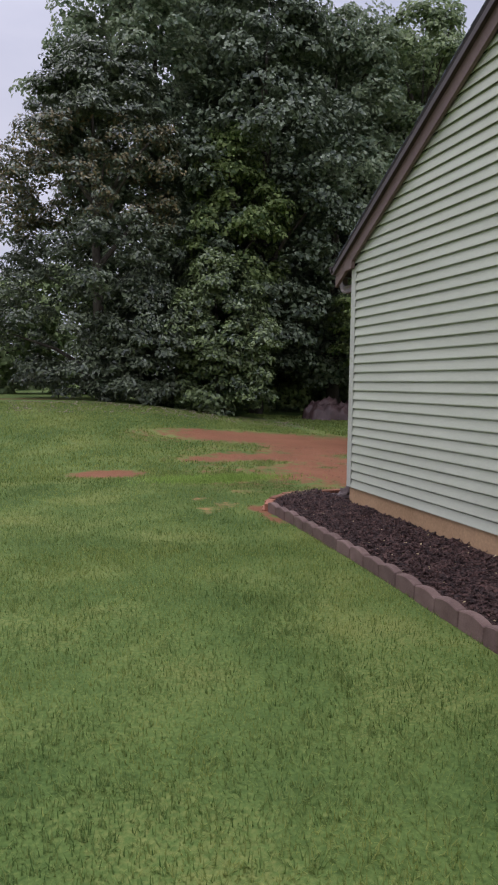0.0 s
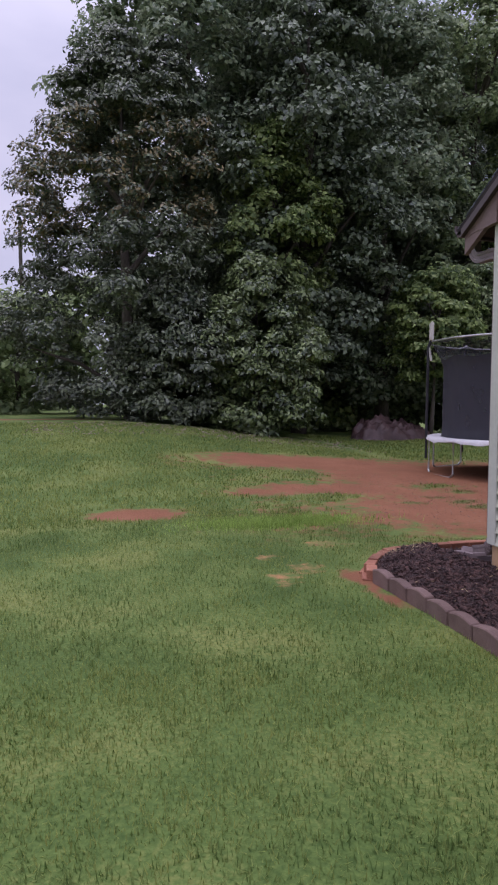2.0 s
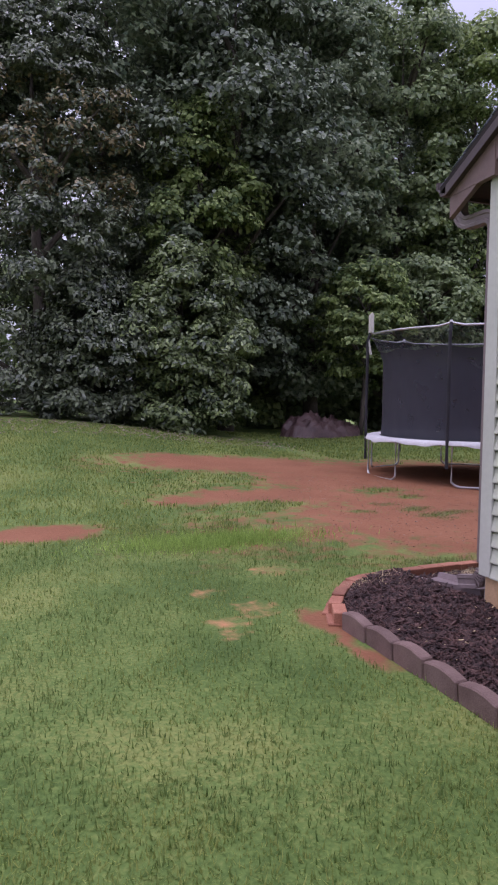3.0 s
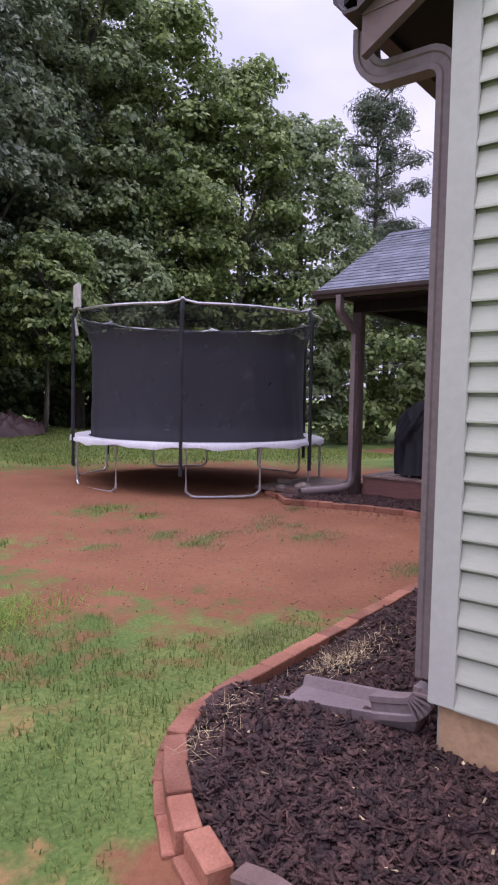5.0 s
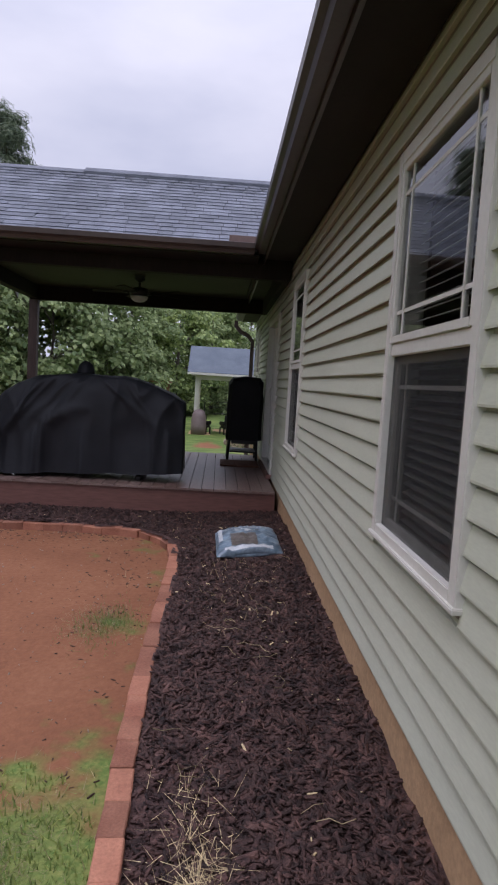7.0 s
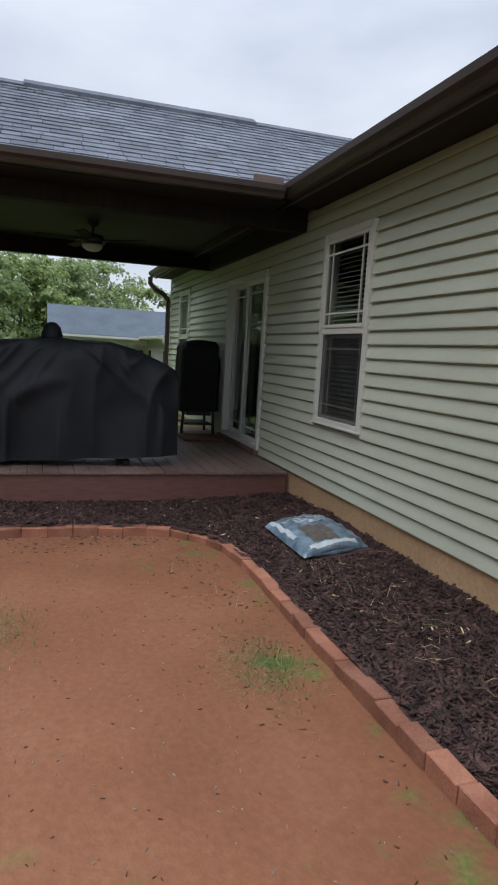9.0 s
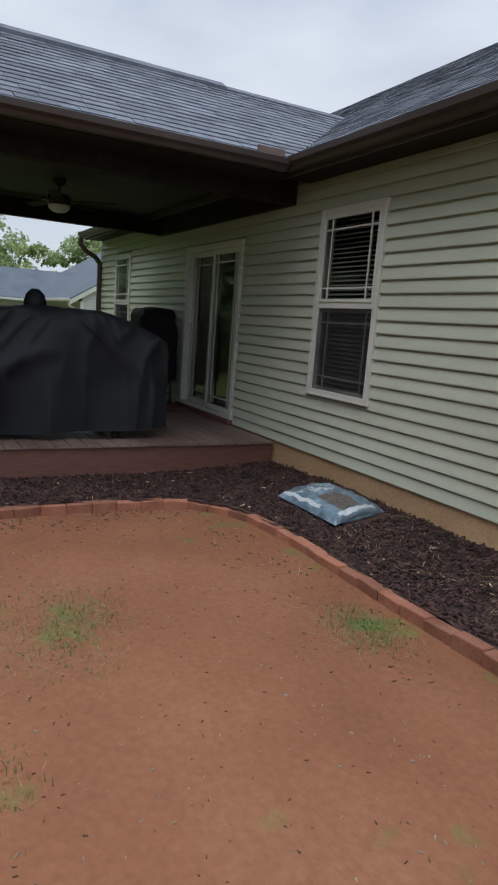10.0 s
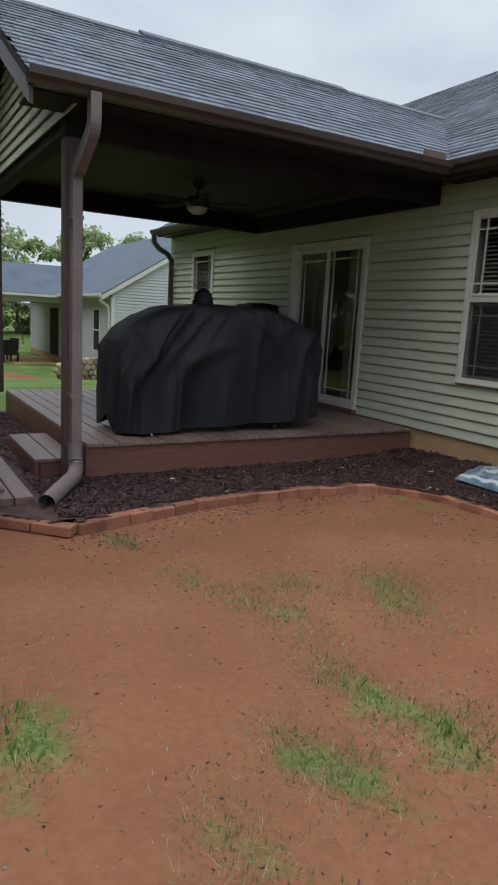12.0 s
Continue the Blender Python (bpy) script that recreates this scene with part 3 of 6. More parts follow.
gutter((WX - 0.09, EAVE_Y - 0.06, 2.99), (9.26, EAVE_Y - 0.06, 2.99), True, BROWN, roof)
gutter((14.0, EAVE_Y - 0.06, 2.99), (EX + 0.12, EAVE_Y - 0.06, 2.99), True, BROWN, roof)
part("fascia", block(WX - 0.02, EX, EAVE_Y - 0.085, EAVE_Y - 0.063, 2.96, 3.09), BROWN, roof)

# ---- the porch roof ----
PX0, PX1, PRX, PY1, PRZ = 9.20, 13.92, 11.56, 11.48, 4.39
PORCH_PITCH = 0.56
PZ = PRZ - PORCH_PITCH * (PRX - PX0)
porch = thing("porch", (PX0, BY, 0), "timber porch with a gabled shingle roof over the deck", "porch", kind="structure")
for side in (-1, 1):
    xe = PRX + side * (PRX - PX0)
    bm = bmesh.new()
    q = [(xe, PZ - 0.02), (PRX, PRZ - 0.02), (PRX, PRZ - 0.09), (xe, PZ - 0.07)]
    e0 = [bm.verts.new((x, PY1, z)) for x, z in q]
    e1 = [bm.verts.new((x, 5.1, z)) for x, z in q]
    for k in range(4):
        bm.faces.new((e0[k], e0[(k + 1) % 4], e1[(k + 1) % 4], e1[k]))
    bm.faces.new(e0), bm.faces.new(e1[::-1])
    part("roof_deck", bm, SOFFIT, porch)
    bm = bmesh.new()
    q = [(xe, PZ - 0.05), (PRX, PRZ - 0.05), (PRX, PRZ - 0.25), (xe, PZ - 0.22)]
    e0 = [bm.verts.new((x, PY1 - 0.01, z)) for x, z in q]
    e1 = [bm.verts.new((x, PY1 - 0.04, z)) for x, z in q]
    for k in range(4):
        bm.faces.new((e0[k], e0[(k + 1) % 4], e1[(k + 1) % 4], e1[k]))
    bm.faces.new(e0), bm.faces.new(e1[::-1])
    part("rake_board", bm, BROWN, porch, "brown painted rake board")
gutter((PX0 + 0.03, PY1, 2.965), (PX0 + 0.03, EAVE_Y + 0.06, 2.965), False, BROWN, porch)
gutter((PX1 - 0.03, PY1, 2.965), (PX1 - 0.03, EAVE_Y + 0.06, 2.965), True, BROWN, porch)
BX0, BX1, BEAM_Y = 9.75, 13.46, 11.03
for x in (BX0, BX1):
    part("beam", block(x - 0.07, x + 0.07, BY + 0.02, BEAM_Y + 0.07, 2.80, 3.05, 0.006), BEAM, porch, "stained timber beam, darkened for porch shade")
part("beam", block(BX0 + 0.07, BX1 - 0.07, BEAM_Y - 0.07, BEAM_Y + 0.07, 2.82, 3.05, 0.006), BEAM, porch, "stained timber beam, darkened for porch shade")
part("beam", block(BX0 + 0.07, BX1 - 0.07, BY + 0.02, BY + 0.10, 2.80, 3.05, 0.006), BEAM, porch, "stained timber beam, darkened for porch shade")
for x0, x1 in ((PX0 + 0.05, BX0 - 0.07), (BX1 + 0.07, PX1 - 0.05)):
    part("soffit", block(x0, x1, EAVE_Y, PY1 - 0.04, 2.955, 2.975), SOFFIT, porch, "porch soffit, colour darkened for shade")
tagged(part("ceiling", block(BX0 + 0.07, BX1 - 0.07, BY + 0.10, BEAM_Y - 0.07, 3.03, 3.06), CEIL), "boarded porch ceiling, brown darkened to stand for shade", "ceiling", kind="structure")
bm = bmesh.new()
q = [(PX0 + 0.35, 2.97), (PX1 - 0.35, 2.97), (PRX, PRZ - 0.1)]
e0 = [bm.verts.new((x, BEAM_Y - 0.04, z)) for x, z in q]
e1 = [bm.verts.new((x, BEAM_Y + 0.06, z)) for x, z in q]
bm.faces.new(e0), bm.faces.new(e1[::-1])
for k in range(3):
    bm.faces.new((e0[k], e0[(k + 1) % 3], e1[(k + 1) % 3], e1[k]))
part("gable_sheathing", bm, ROOM, porch)
lay_siding(porch, lambda u, o, z: (u, BEAM_Y + 0.07 + o, z), PX0 + 0.3, PX1 - 0.3, 2.93, PRZ - 0.15, (),
           (0.0, lambda z: (PX0 + 0.12 + max(0, z - 2.98) / PORCH_PITCH, PX1 - 0.12 - max(0, z - 2.98) / PORCH_PITCH)))
for x, y, lb in ((BX0, BEAM_Y, 1), (BX1, BEAM_Y, 2)):
    part("post", block(x - 0.07, x + 0.07, y - 0.07, y + 0.07, -0.1 if lb == 1 else 0.36, 2.80, 0.006), POSTM, porch, "square stained timber post")

# ---- shingles ----
def shingle_rows(length, run, expo=0.142):
    """Places along the eave and up the slope, with widths, for random-tab courses."""
    rng = random.Random(11)
    out = []
    k = 0
    while k * expo < run - 0.13:
        x = -rng.random() * 0.3
        while x < length:
            w = rng.choice((0.16, 0.22, 0.28, 0.34))
            out.append((x, k * expo, w, rng.random()))
            x += w
        k += 1
    return out


def shingle_verts(w, lift, d=0.16):
    """A tab in its own frame: x along the eave, y up the slope, z off the roof."""
    g = 0.003
    return [(g, 0, 0.004), (w - g, 0, 0.004), (w - g, d, -0.004), (g, d, -0.004), (g, 0, 0.008 + lift), (w - g, 0, 0.008 + lift), (w - g, d, 0.003), (g, d, 0.003)]


BOXF = [(0, 3, 2, 1), (4, 5, 6, 7), (0, 1, 5, 4), (1, 2, 6, 5), (2, 3, 7, 6), (3, 0, 4, 7)]


def slope_frame(origin, along, up):
    along, up = Vector(along).normalized(), Vector(up).normalized()
    n = along.cross(up).normalized()
    m = Matrix((along, up, n)).transposed().to_4x4()
    m.translation = Vector(origin)
    return m


def shingle_sheet(name, m, length, run, parent, keep=lambda p: True, label=""):
    V, F = [], []
    for x, y, w, r in shingle_rows(length, run):
        c = m @ Vector((x + w / 2, y, 0))
        if not keep(c):
            continue
        b = len(V)
        x0, x1 = max(0, x), min(length, x + w)
        if x1 - x0 < 0.02:
            continue
        V += [tuple(m @ Vector((x0 + q[0], q[1] + y, q[2]))) for q in shingle_verts(x1 - x0, 0.004 * (r > 0.5))]
        F += [[b + k for k in f] for f in BOXF]
    ob = quick(name, V, F, SHINGLE2, parent, label)
    return tagged(ob, kind="stuff")


run_main = math.hypot(EAVE_Y - RIDGE_Y, RIDGE_Z - EAVE_Z)
m_main = slope_frame((EX + 0.1, EAVE_Y + 0.02, EAVE_Z - 0.025), (-1, 0, 0), (0, -(EAVE_Y - RIDGE_Y), RIDGE_Z - EAVE_Z))
shingle_sheet("shingles", m_main, EX - WX + 0.2, run_main, roof)
run_p = math.hypot(PRX - PX0, PRZ - PZ)
m_far = slope_frame((PX1, 5.1, PZ - 0.012), (0, 1, 0), (-(PRX - PX0), 0, PRZ - PZ))
shingle_sheet("shingles", m_far, PY1 - 5.1, run_p, porch)
m_near = slope_frame((PX0 - 0.02, PY1, PZ - 0.015), (0, -1, 0), (PRX - PX0, 0, PRZ - PZ))
for x0, nm in ((7.15, "ridge_vent"),):
    bm = bmesh.new()
    for s in (-1, 1):
        q = [(PRX, PRZ + 0.045), (PRX + s * 0.16, PRZ - 0.045), (PRX + s * 0.16, PRZ - 0.085), (PRX, PRZ + 0.0)]
        e0 = [bm.verts.new((x, 7.18, z)) for x, z in q]
        e1 = [bm.verts.new((x, 9.85, z)) for x, z in q]
        for k in range(4):
            bm.faces.new((e0[k], e0[(k + 1) % 4], e1[(k + 1) % 4], e1[k]))
        bm.faces.new(e0), bm.faces.new(e1[::-1])
    part(nm, bm, SHINGLE2, porch, "raised dark ridge vent")
bm = bmesh.new()
for s in (-1, 1):
    q = [(PRX, PRZ + 0.018), (PRX + s * 0.14, PRZ - 0.06), (PRX + s * 0.14, PRZ - 0.08), (PRX, PRZ)]
    e0 = [bm.verts.new((x, 5.1, z)) for x, z in q]
    e1 = [bm.verts.new((x, PY1, z)) for x, z in q]
    for k in range(4):
        bm.faces.new((e0[k], e0[(k + 1) % 4], e1[(k + 1) % 4], e1[k]))
    bm.faces.new(e0), bm.faces.new(e1[::-1])
part("ridge_cap", bm, SHINGLE2, porch)
# valley flashing splash guard and roof vent pipes
part("splash_guard", block(PX0 + 0.02, PX0 + 0.05, EAVE_Y + 0.05, EAVE_Y + 0.33, 3.06, 3.16, 0.004), FASCIA, porch, "small brown gutter splash guard")
for x, y, r, h in ((8.0, 5.57, 0.036, 0.46), (7.66, 5.62, 0.05, 0.32)):
    z = roof_z(y)
    vent = thing("vent_pipe", (x, y, z - 0.1), "white plastic plumbing vent pipe on the roof", "vent pipe", "roof vents")
    part("pipe", lathe(bmesh.new(), (x, y, z - 0.1), [(r, 0), (r, h), (r * 0.8, h), (r * 0.8, h - 0.03)], 14), WHITE, vent)
    part("flashing_boot", lathe(bmesh.new(), (x, y, z - 0.02), [(r * 2.4, -0.1), (r * 1.9, 0.02), (r * 1.1, 0.14), (r * 1.05, 0.16)], 14), WHITE, vent, "flared pale flashing boot")

# ---- deck ----
DX0, DX1, DY1, DZ = 9.76, 13.62, 10.90, 0.36
deck = thing("deck", (DX0, BY, 0), "low stained wooden deck under the porch", "deck", kind="structure")
part("rim_board", block(DX0, DX0 + 0.04, BY + 0.03, DY1, 0.06, DZ - 0.028, 0.004), DECKF, deck, "reddish brown deck rim board")
part("rim_board", block(DX0 + 0.04, DX1, DY1 - 0.04, DY1, 0.06, DZ - 0.028, 0.004), DECKF, deck, "reddish brown deck rim board")
part("rim_board", block(DX1 - 0.04, DX1, BY + 0.03, DY1 - 0.04, 0.10, DZ - 0.028, 0.004), DECKF, deck)
part("joists", block(DX0 + 0.3, DX1 - 0.3, BY + 0.1, DY1 - 0.3, -0.05, DZ - 0.05), BEAM, deck)

# ---- beds and edging ----
GABLE_EDGE = [(2.05, -1.7), (2.10, 2.0), (2.15, 2.9), (2.19, 3.4), (2.24, 4.16), (2.29, 5.2), (2.32, 6.1), (2.345, 6.8), (2.345, 7.28)]
BRICK_EDGE = [(2.38, 7.42), (2.46, 7.60), (2.62, 7.80), (2.80, 7.97), (2.99, 8.06), (3.3, 8.09), (3.84, 8.11), (4.63, 8.15), (5.5, 8.17), (6.36, 8.17), (7.3, 8.16), (7.8, 8.17), (8.12, 8.21), (8.40, 8.32),
              (8.62, 8.52), (8.73, 8.82), (8.77, 9.24), (8.78, 9.67), (8.76, 10.05), (8.67, 10.6), (8.57, 11.02), (8.50, 11.30)]
PAVER_EDGE = [(8.55, 11.46), (8.80, 11.72), (8.93, 12.06)]
BED = GABLE_EDGE + BRICK_EDGE + PAVER_EDGE + [(9.2, 11.45), (13.7, 11.45), (13.7, 10.6), (9.9, 10.6), (9.9, 7.0), (3.4, 7.0), (3.4, -1.7)]


def inside(x, y, poly):
    x, y = np.asarray(x, float), np.asarray(y, float)
    res = np.zeros(x.shape, bool)
    for (x0, y0), (x1, y1) in zip(poly, poly[1:] + poly[:1]):
        if y0 != y1:
            res ^= ((y0 > y) != (y1 > y)) & (x < (x1 - x0) * (y - y0) / (y1 - y0) + x0)
    return res


def bed_z(x, y):
    """Mulch heaped a little towards the walls, lumpy."""
    d = np.where(x < WX, WX - x, y - BY)
    low = 0.03 * smooth01(8.7, 9.5, x)
    return 0.09 - low + 0.075 * (1 - np.clip(d / 0.9, 0, 1)) + 0.05 * (fbm(x * 3.1, y * 3.1) - 0.5) + 0.03 * (fbm(x * 11, y * 11) - 0.5)


def stations(path, step):
    """Points along a polyline at even steps, with the way it runs there."""
    out, carry = [], 0.0
    for (x0, y0), (x1, y1) in zip(path, path[1:]):
        d = math.hypot(x1 - x0, y1 - y0)
        s = carry
        while s < d:
            out.append((x0 + (x1 - x0) * s / d, y0 + (y1 - y0) * s / d, math.atan2(y1 - y0, x1 - x0)))
            s += step
        carry = s - d
    return out


bx, by = np.arange(2.0, 13.75, 0.06), np.arange(-1.7, 12.0, 0.06)
MX, MY = np.meshgrid(bx, by)
bi = np.arange(MX.size).reshape(MX.shape)
cell = inside((MX[:-1, :-1] + 0.03), (MY[:-1, :-1] + 0.03), BED)
mf = np.stack([bi[:-1, :-1], bi[:-1, 1:], bi[1:, 1:], bi[1:, :-1]], -1)[cell]
used, inv = np.unique(mf, return_inverse=True)
mv = np.stack([MX.ravel(), MY.ravel(), bed_z(MX, MY).ravel()], -1)[used]
mulch_bed = quick("mulch_bed", mv, inv.reshape(-1, 4), MULCH, smooth=True)
tagged(mulch_bed, "dark brown wood mulch bed along the house walls", "mulch", kind="structure")

# ---- windows and the sliding door ----
def glaze(x0, x1, y, z0, z1, parent):
    """A pane of glass that faces the garden."""
    pane = quick("pane", [(x1, y, z0), (x0, y, z0), (x0, y, z1), (x1, y, z1)], [(0, 1, 2, 3)], GLASS, parent)
    pane.visible_shadow = False
    return pane


def window(a, b, z0, z1, mats=(WHITE,), blinds=True, parent_label="white vinyl double-hung window with prairie bars and half-open blinds"):
    """A double-hung window in the back wall: casing, two sashes, bars, panes, screen and blinds."""
    w = thing("window", ((a + b) / 2, BY, z0), parent_label, "window", "house windows", "structure")
    c, mid = 0.062, z0 + (z1 - z0) * 0.49
    for x0, x1, q0, q1 in ((a, a + c, z0, z1), (b - c, b, z0, z1), (a + c, b - c, z1 - c, z1), (a + c, b - c, z0, z0 + c * 0.8)):
        part("casing", block(x0, x1, BY - 0.12, BY + 0.024, q0, q1, 0.004), WHITE, w)
    part("window_sill", block(a - 0.012, b + 0.012, BY - 0.01, BY + 0.036, z0 - 0.010, z0 + 0.010, 0.004), WHITE, w)
    part("meeting_rail", block(a + c, b - c, BY - 0.06, BY + 0.012, mid - 0.025, mid + 0.03, 0.004), WHITE, w)
    ia, ib = a + c, b - c
    for nm, q0, q1, yo in (("upper_sash", mid + 0.03, z1 - c, BY + 0.001), ("lower_sash", z0 + c * 0.8, mid - 0.025, BY - 0.036)):
        s = 0.032
        bm = bmesh.new()
        for x0, x1, r0, r1 in ((ia, ia + s, q0, q1), (ib - s, ib, q0, q1), (ia + s, ib - s, q1 - s, q1), (ia + s, ib - s, q0, q0 + s)):
            box(bm, x0, x1, yo - 0.02, yo + 0.02, r0, r1, 0.003)
        sash = part(nm, bm, WHITE, w)
        for x in (ia + 0.13, ib - 0.13):
            part("glazing_bar", block(x - 0.008, x + 0.008, yo - 0.008, yo + 0.010, q0 + s, q1 - s), WHITE, sash)
        for z in (q0 + 0.13, q1 - 0.13):
            part("glazing_bar", block(ia + s, ib - s, yo - 0.006, yo + 0.008, z - 0.008, z + 0.008), WHITE, sash)
        glaze(ia + s * 0.5, ib - s * 0.5, yo + 0.006, q0 + s * 0.5, q1 - s * 0.5, sash)
    part("insect_screen", block(ia, ib, BY - 0.006, BY - 0.004, z0 + c * 0.8, mid - 0.025), SCREEN, w, "dark insect screen")
    if blinds:
        bm = bmesh.new()
        tilt = Matrix.Rotation(radians(-24), 4, "X")
        for k in range(int((z1 - z0 - 0.12) / 0.042)):
            z = z0 + 0.08 + k * 0.042
            box(bm, ia + 0.005, ib - 0.005, BY - 0.130, BY - 0.082, z - 0.0015, z + 0.0015, turn=tilt)
        part("blind", bm, BLIND, w, "white slatted blind")
    part("room_lining", block(a - 0.3, b + 0.3, BY - 1.4, BY - 1.38, 0.5, 2.9), ROOM, w)
    return w


for k, (a, b, z0, z1) in enumerate(OPENINGS):
    if k != 2:
        window(a, b, z0, z1)

a, b, z0, z1 = OPENINGS[2]
door = thing("sliding_door", ((a + b) / 2, BY, z0), "white vinyl sliding patio door with prairie bars, closed", "door", kind="structure")
for x0, x1, q0, q1 in ((a, a + 0.075, z0, z1), (b - 0.075, b, z0, z1), (a + 0.075, b - 0.075, z1 - 0.075, z1), (a + 0.075, b - 0.075, z0, z0 + 0.07)):
    part("door_frame", block(x0, x1, BY - 0.14, BY + 0.03, q0, q1, 0.004), WHITE, door)
mid = (a + b) / 2
for x0, x1, yo in ((a + 0.075, mid + 0.03, BY - 0.03), (mid - 0.03, b - 0.075, BY - 0.085)):
    s = 0.06
    bm = bmesh.new()
    q0, q1 = z0 + 0.07, z1 - 0.075
    for u0, u1, r0, r1 in ((x0, x0 + s, q0, q1), (x1 - s, x1, q0, q1), (x0 + s, x1 - s, q1 - s, q1), (x0 + s, x1 - s, q0, q0 + s)):
        box(bm, u0, u1, yo - 0.02, yo + 0.02, r0, r1, 0.003)
    leaf = part("door_panel", bm, WHITE, door)
    for x in (x0 + s + 0.09, x1 - s - 0.09):
        part("glazing_bar", block(x - 0.008, x + 0.008, yo - 0.008, yo + 0.01, q0 + s, q1 - s), WHITE, leaf)
    for z in (q0 + s + 0.1, q1 - s - 0.1):
        part("glazing_bar", block(x0 + s, x1 - s, yo - 0.006, yo + 0.008, z - 0.008, z + 0.008), WHITE, leaf)
    glaze(x0 + s * 0.6, x1 - s * 0.6, yo, q0 + s * 0.6, q1 - s * 0.6, leaf)
part("door_handle", tube([(b - 0.13, BY - 0.06, 1.35), (b - 0.13, BY - 0.02, 1.37), (b - 0.13, BY - 0.02, 1.55), (b - 0.13, BY - 0.06, 1.57)], 0.012, 8), WHITE, door)
part("threshold", block(a - 0.01, b + 0.01, BY + 0.0, BY + 0.075, 0.362, z0 + 0.02, 0.004), DECKF, door, "brown wooden threshold board")
rng = random.Random(3)
for k in range(15):
    x = a + 0.10 + k * 0.07 + (0.42 if k > 6 else 0)
    part("curtain_slat", block(x, x + 0.075, BY - 0.20, BY - 0.196, z0 + 0.1, z1 - 0.12, turn=Matrix.Rotation(radians(rng.uniform(15, 50)), 4, "Z")), BLIND, door, "hanging pale blind slat")

# ---- downspouts ----
def rect_profile(w, d):
    """A rectangular spout with fluted faces."""
    h, k, f = w / 2, d / 2, 0.006
    return [(-h, -k), (-h * 0.5, -k), (-h * 0.35, -k + f), (h * 0.35, -k + f), (h * 0.5, -k), (h, -k), (h, k), (h * 0.5, k), (h * 0.35, k - f), (-h * 0.35, k - f), (-h * 0.5, k), (-h, k)]


def straps(parent, x, y, zs, w, d):
    for z in zs:
        part("strap", block(x - w / 2 - 0.004, x + w / 2 + 0.004, y - d / 2 - 0.004, y + d / 2 + 0.004, z - 0.015, z + 0.015), SPOUT, parent)


def arc(c, r, a0, a1, axis_a, axis_b, n=6):
    out = []
    for k in range(n + 1):
        t = radians(a0 + (a1 - a0) * k / n)
        out.append(Vector(c) + r * math.cos(t) * Vector(axis_a) + r * math.sin(t) * Vector(axis_b))
    return out


SX, SYD = 3.378, BY + 0.046
corner_spout = thing("downspout", (SX, SYD, 0), "brown fluted metal downspout at the house corner", "downspout", "downspouts")
path = [Vector((SX, 7.505, 3.0))] + arc((SX, 7.39, 2.915), 0.115, 0, -82, (0, 1, 0), (0, 0, 1)) + [Vector((SX, 7.28, 2.80))] + arc((SX, SYD + 0.08, 2.72), 0.08, 90, 180, (0, 1, 0), (0, 0, 1))
path += [Vector((SX, SYD, 2.3)), Vector((SX, SYD, 1.2)), Vector((SX, SYD, 0.42))]
part("spout_pipe", sweep(bmesh.new(), path, rect_profile(0.088, 0.07), up=Vector((1, 0, 0.001))), SPOUT, corner_spout)
shoe = arc((SX, SYD + 0.11, 0.375), 0.11, 180, 255, (0, 1, 0), (0, 0, 1), 7) + [Vector((SX - 0.005, SYD + 0.23, 0.235))]
part("spout_elbow", sweep(bmesh.new(), shoe, rect_profile(0.095, 0.072), up=Vector((1, 0, 0.001))), SPOUT, corner_spout, "crimped downspout elbow")
for k in range(5):
    p = shoe[1 + k]
    part("crimp", block(p.x - 0.052, p.x + 0.052, p.y - 0.042, p.y + 0.042, p.z - 0.005, p.z + 0.005, turn=Matrix.Rotation(radians(15 * k), 4, "X")), SPOUT, corner_spout)

# splash block
sb = thing("splash_block", (3.48, 7.5, 0.1), "brown plastic splash block lying on the mulch", "splash block")
c0, c1 = Vector((3.52, 7.22, 0.135)), Vector((3.44, 7.83, 0.105))
wayv = (c1 - c0).normalized()
sidev = wayv.cross(Vector((0, 0, 1))).normalized()


def trough(t):
    w = 0.115 + 0.03 * t
    h = 0.075 - 0.02 * t
    return [(-w, 0), (w, 0), (w, h), (w - 0.022, h), (w - 0.045, 0.02), (-w + 0.045, 0.02), (-w + 0.022, h), (-w, h)]


part("trough", sweep(bmesh.new(), [c0 + (c1 - c0) * (k / 6) for k in range(7)], trough), SPLASH, sb)
part("end_wall", block(3.52 - 0.118, 3.52 + 0.118, 7.205, 7.225, 0.135, 0.212, 0.006), SPLASH, sb)

# porch downspout with a round drain at its foot
QX, QY = 9.635, 11.03
porch_spout = thing("downspout", (QX, QY, 0), "brown metal downspout strapped to the porch post", "downspout", "downspouts")
path = [Vector((9.17, QY, 2.99)), Vector((9.17, QY, 2.84))] + arc((9.27, QY, 2.82), 0.10, 180, 235, (1, 0, 0), (0, 0, 1), 4) + [Vector((9.53, QY, 2.56))] + arc((QX - 0.10, QY, 2.46), 0.10, 55, 0, (1, 0, 0), (0, 0, 1), 4)
path += [Vector((QX, QY, 1.4)), Vector((QX, QY, 0.30))]
part("spout_pipe", sweep(bmesh.new(), path, rect_profile(0.105, 0.075), up=Vector((0.001, 1, 0))), SPOUT, porch_spout)
foot = [Vector((QX, QY, 0.42)), Vector((QX - 0.005, QY, 0.30)), Vector((QX - 0.03, QY, 0.235)), Vector((QX - 0.10, QY + 0.02, 0.185)), Vector((QX - 0.22, QY + 0.07, 0.165)), Vector((9.18, QY + 0.22, 0.150)), Vector((8.86, QY + 0.41, 0.135))]
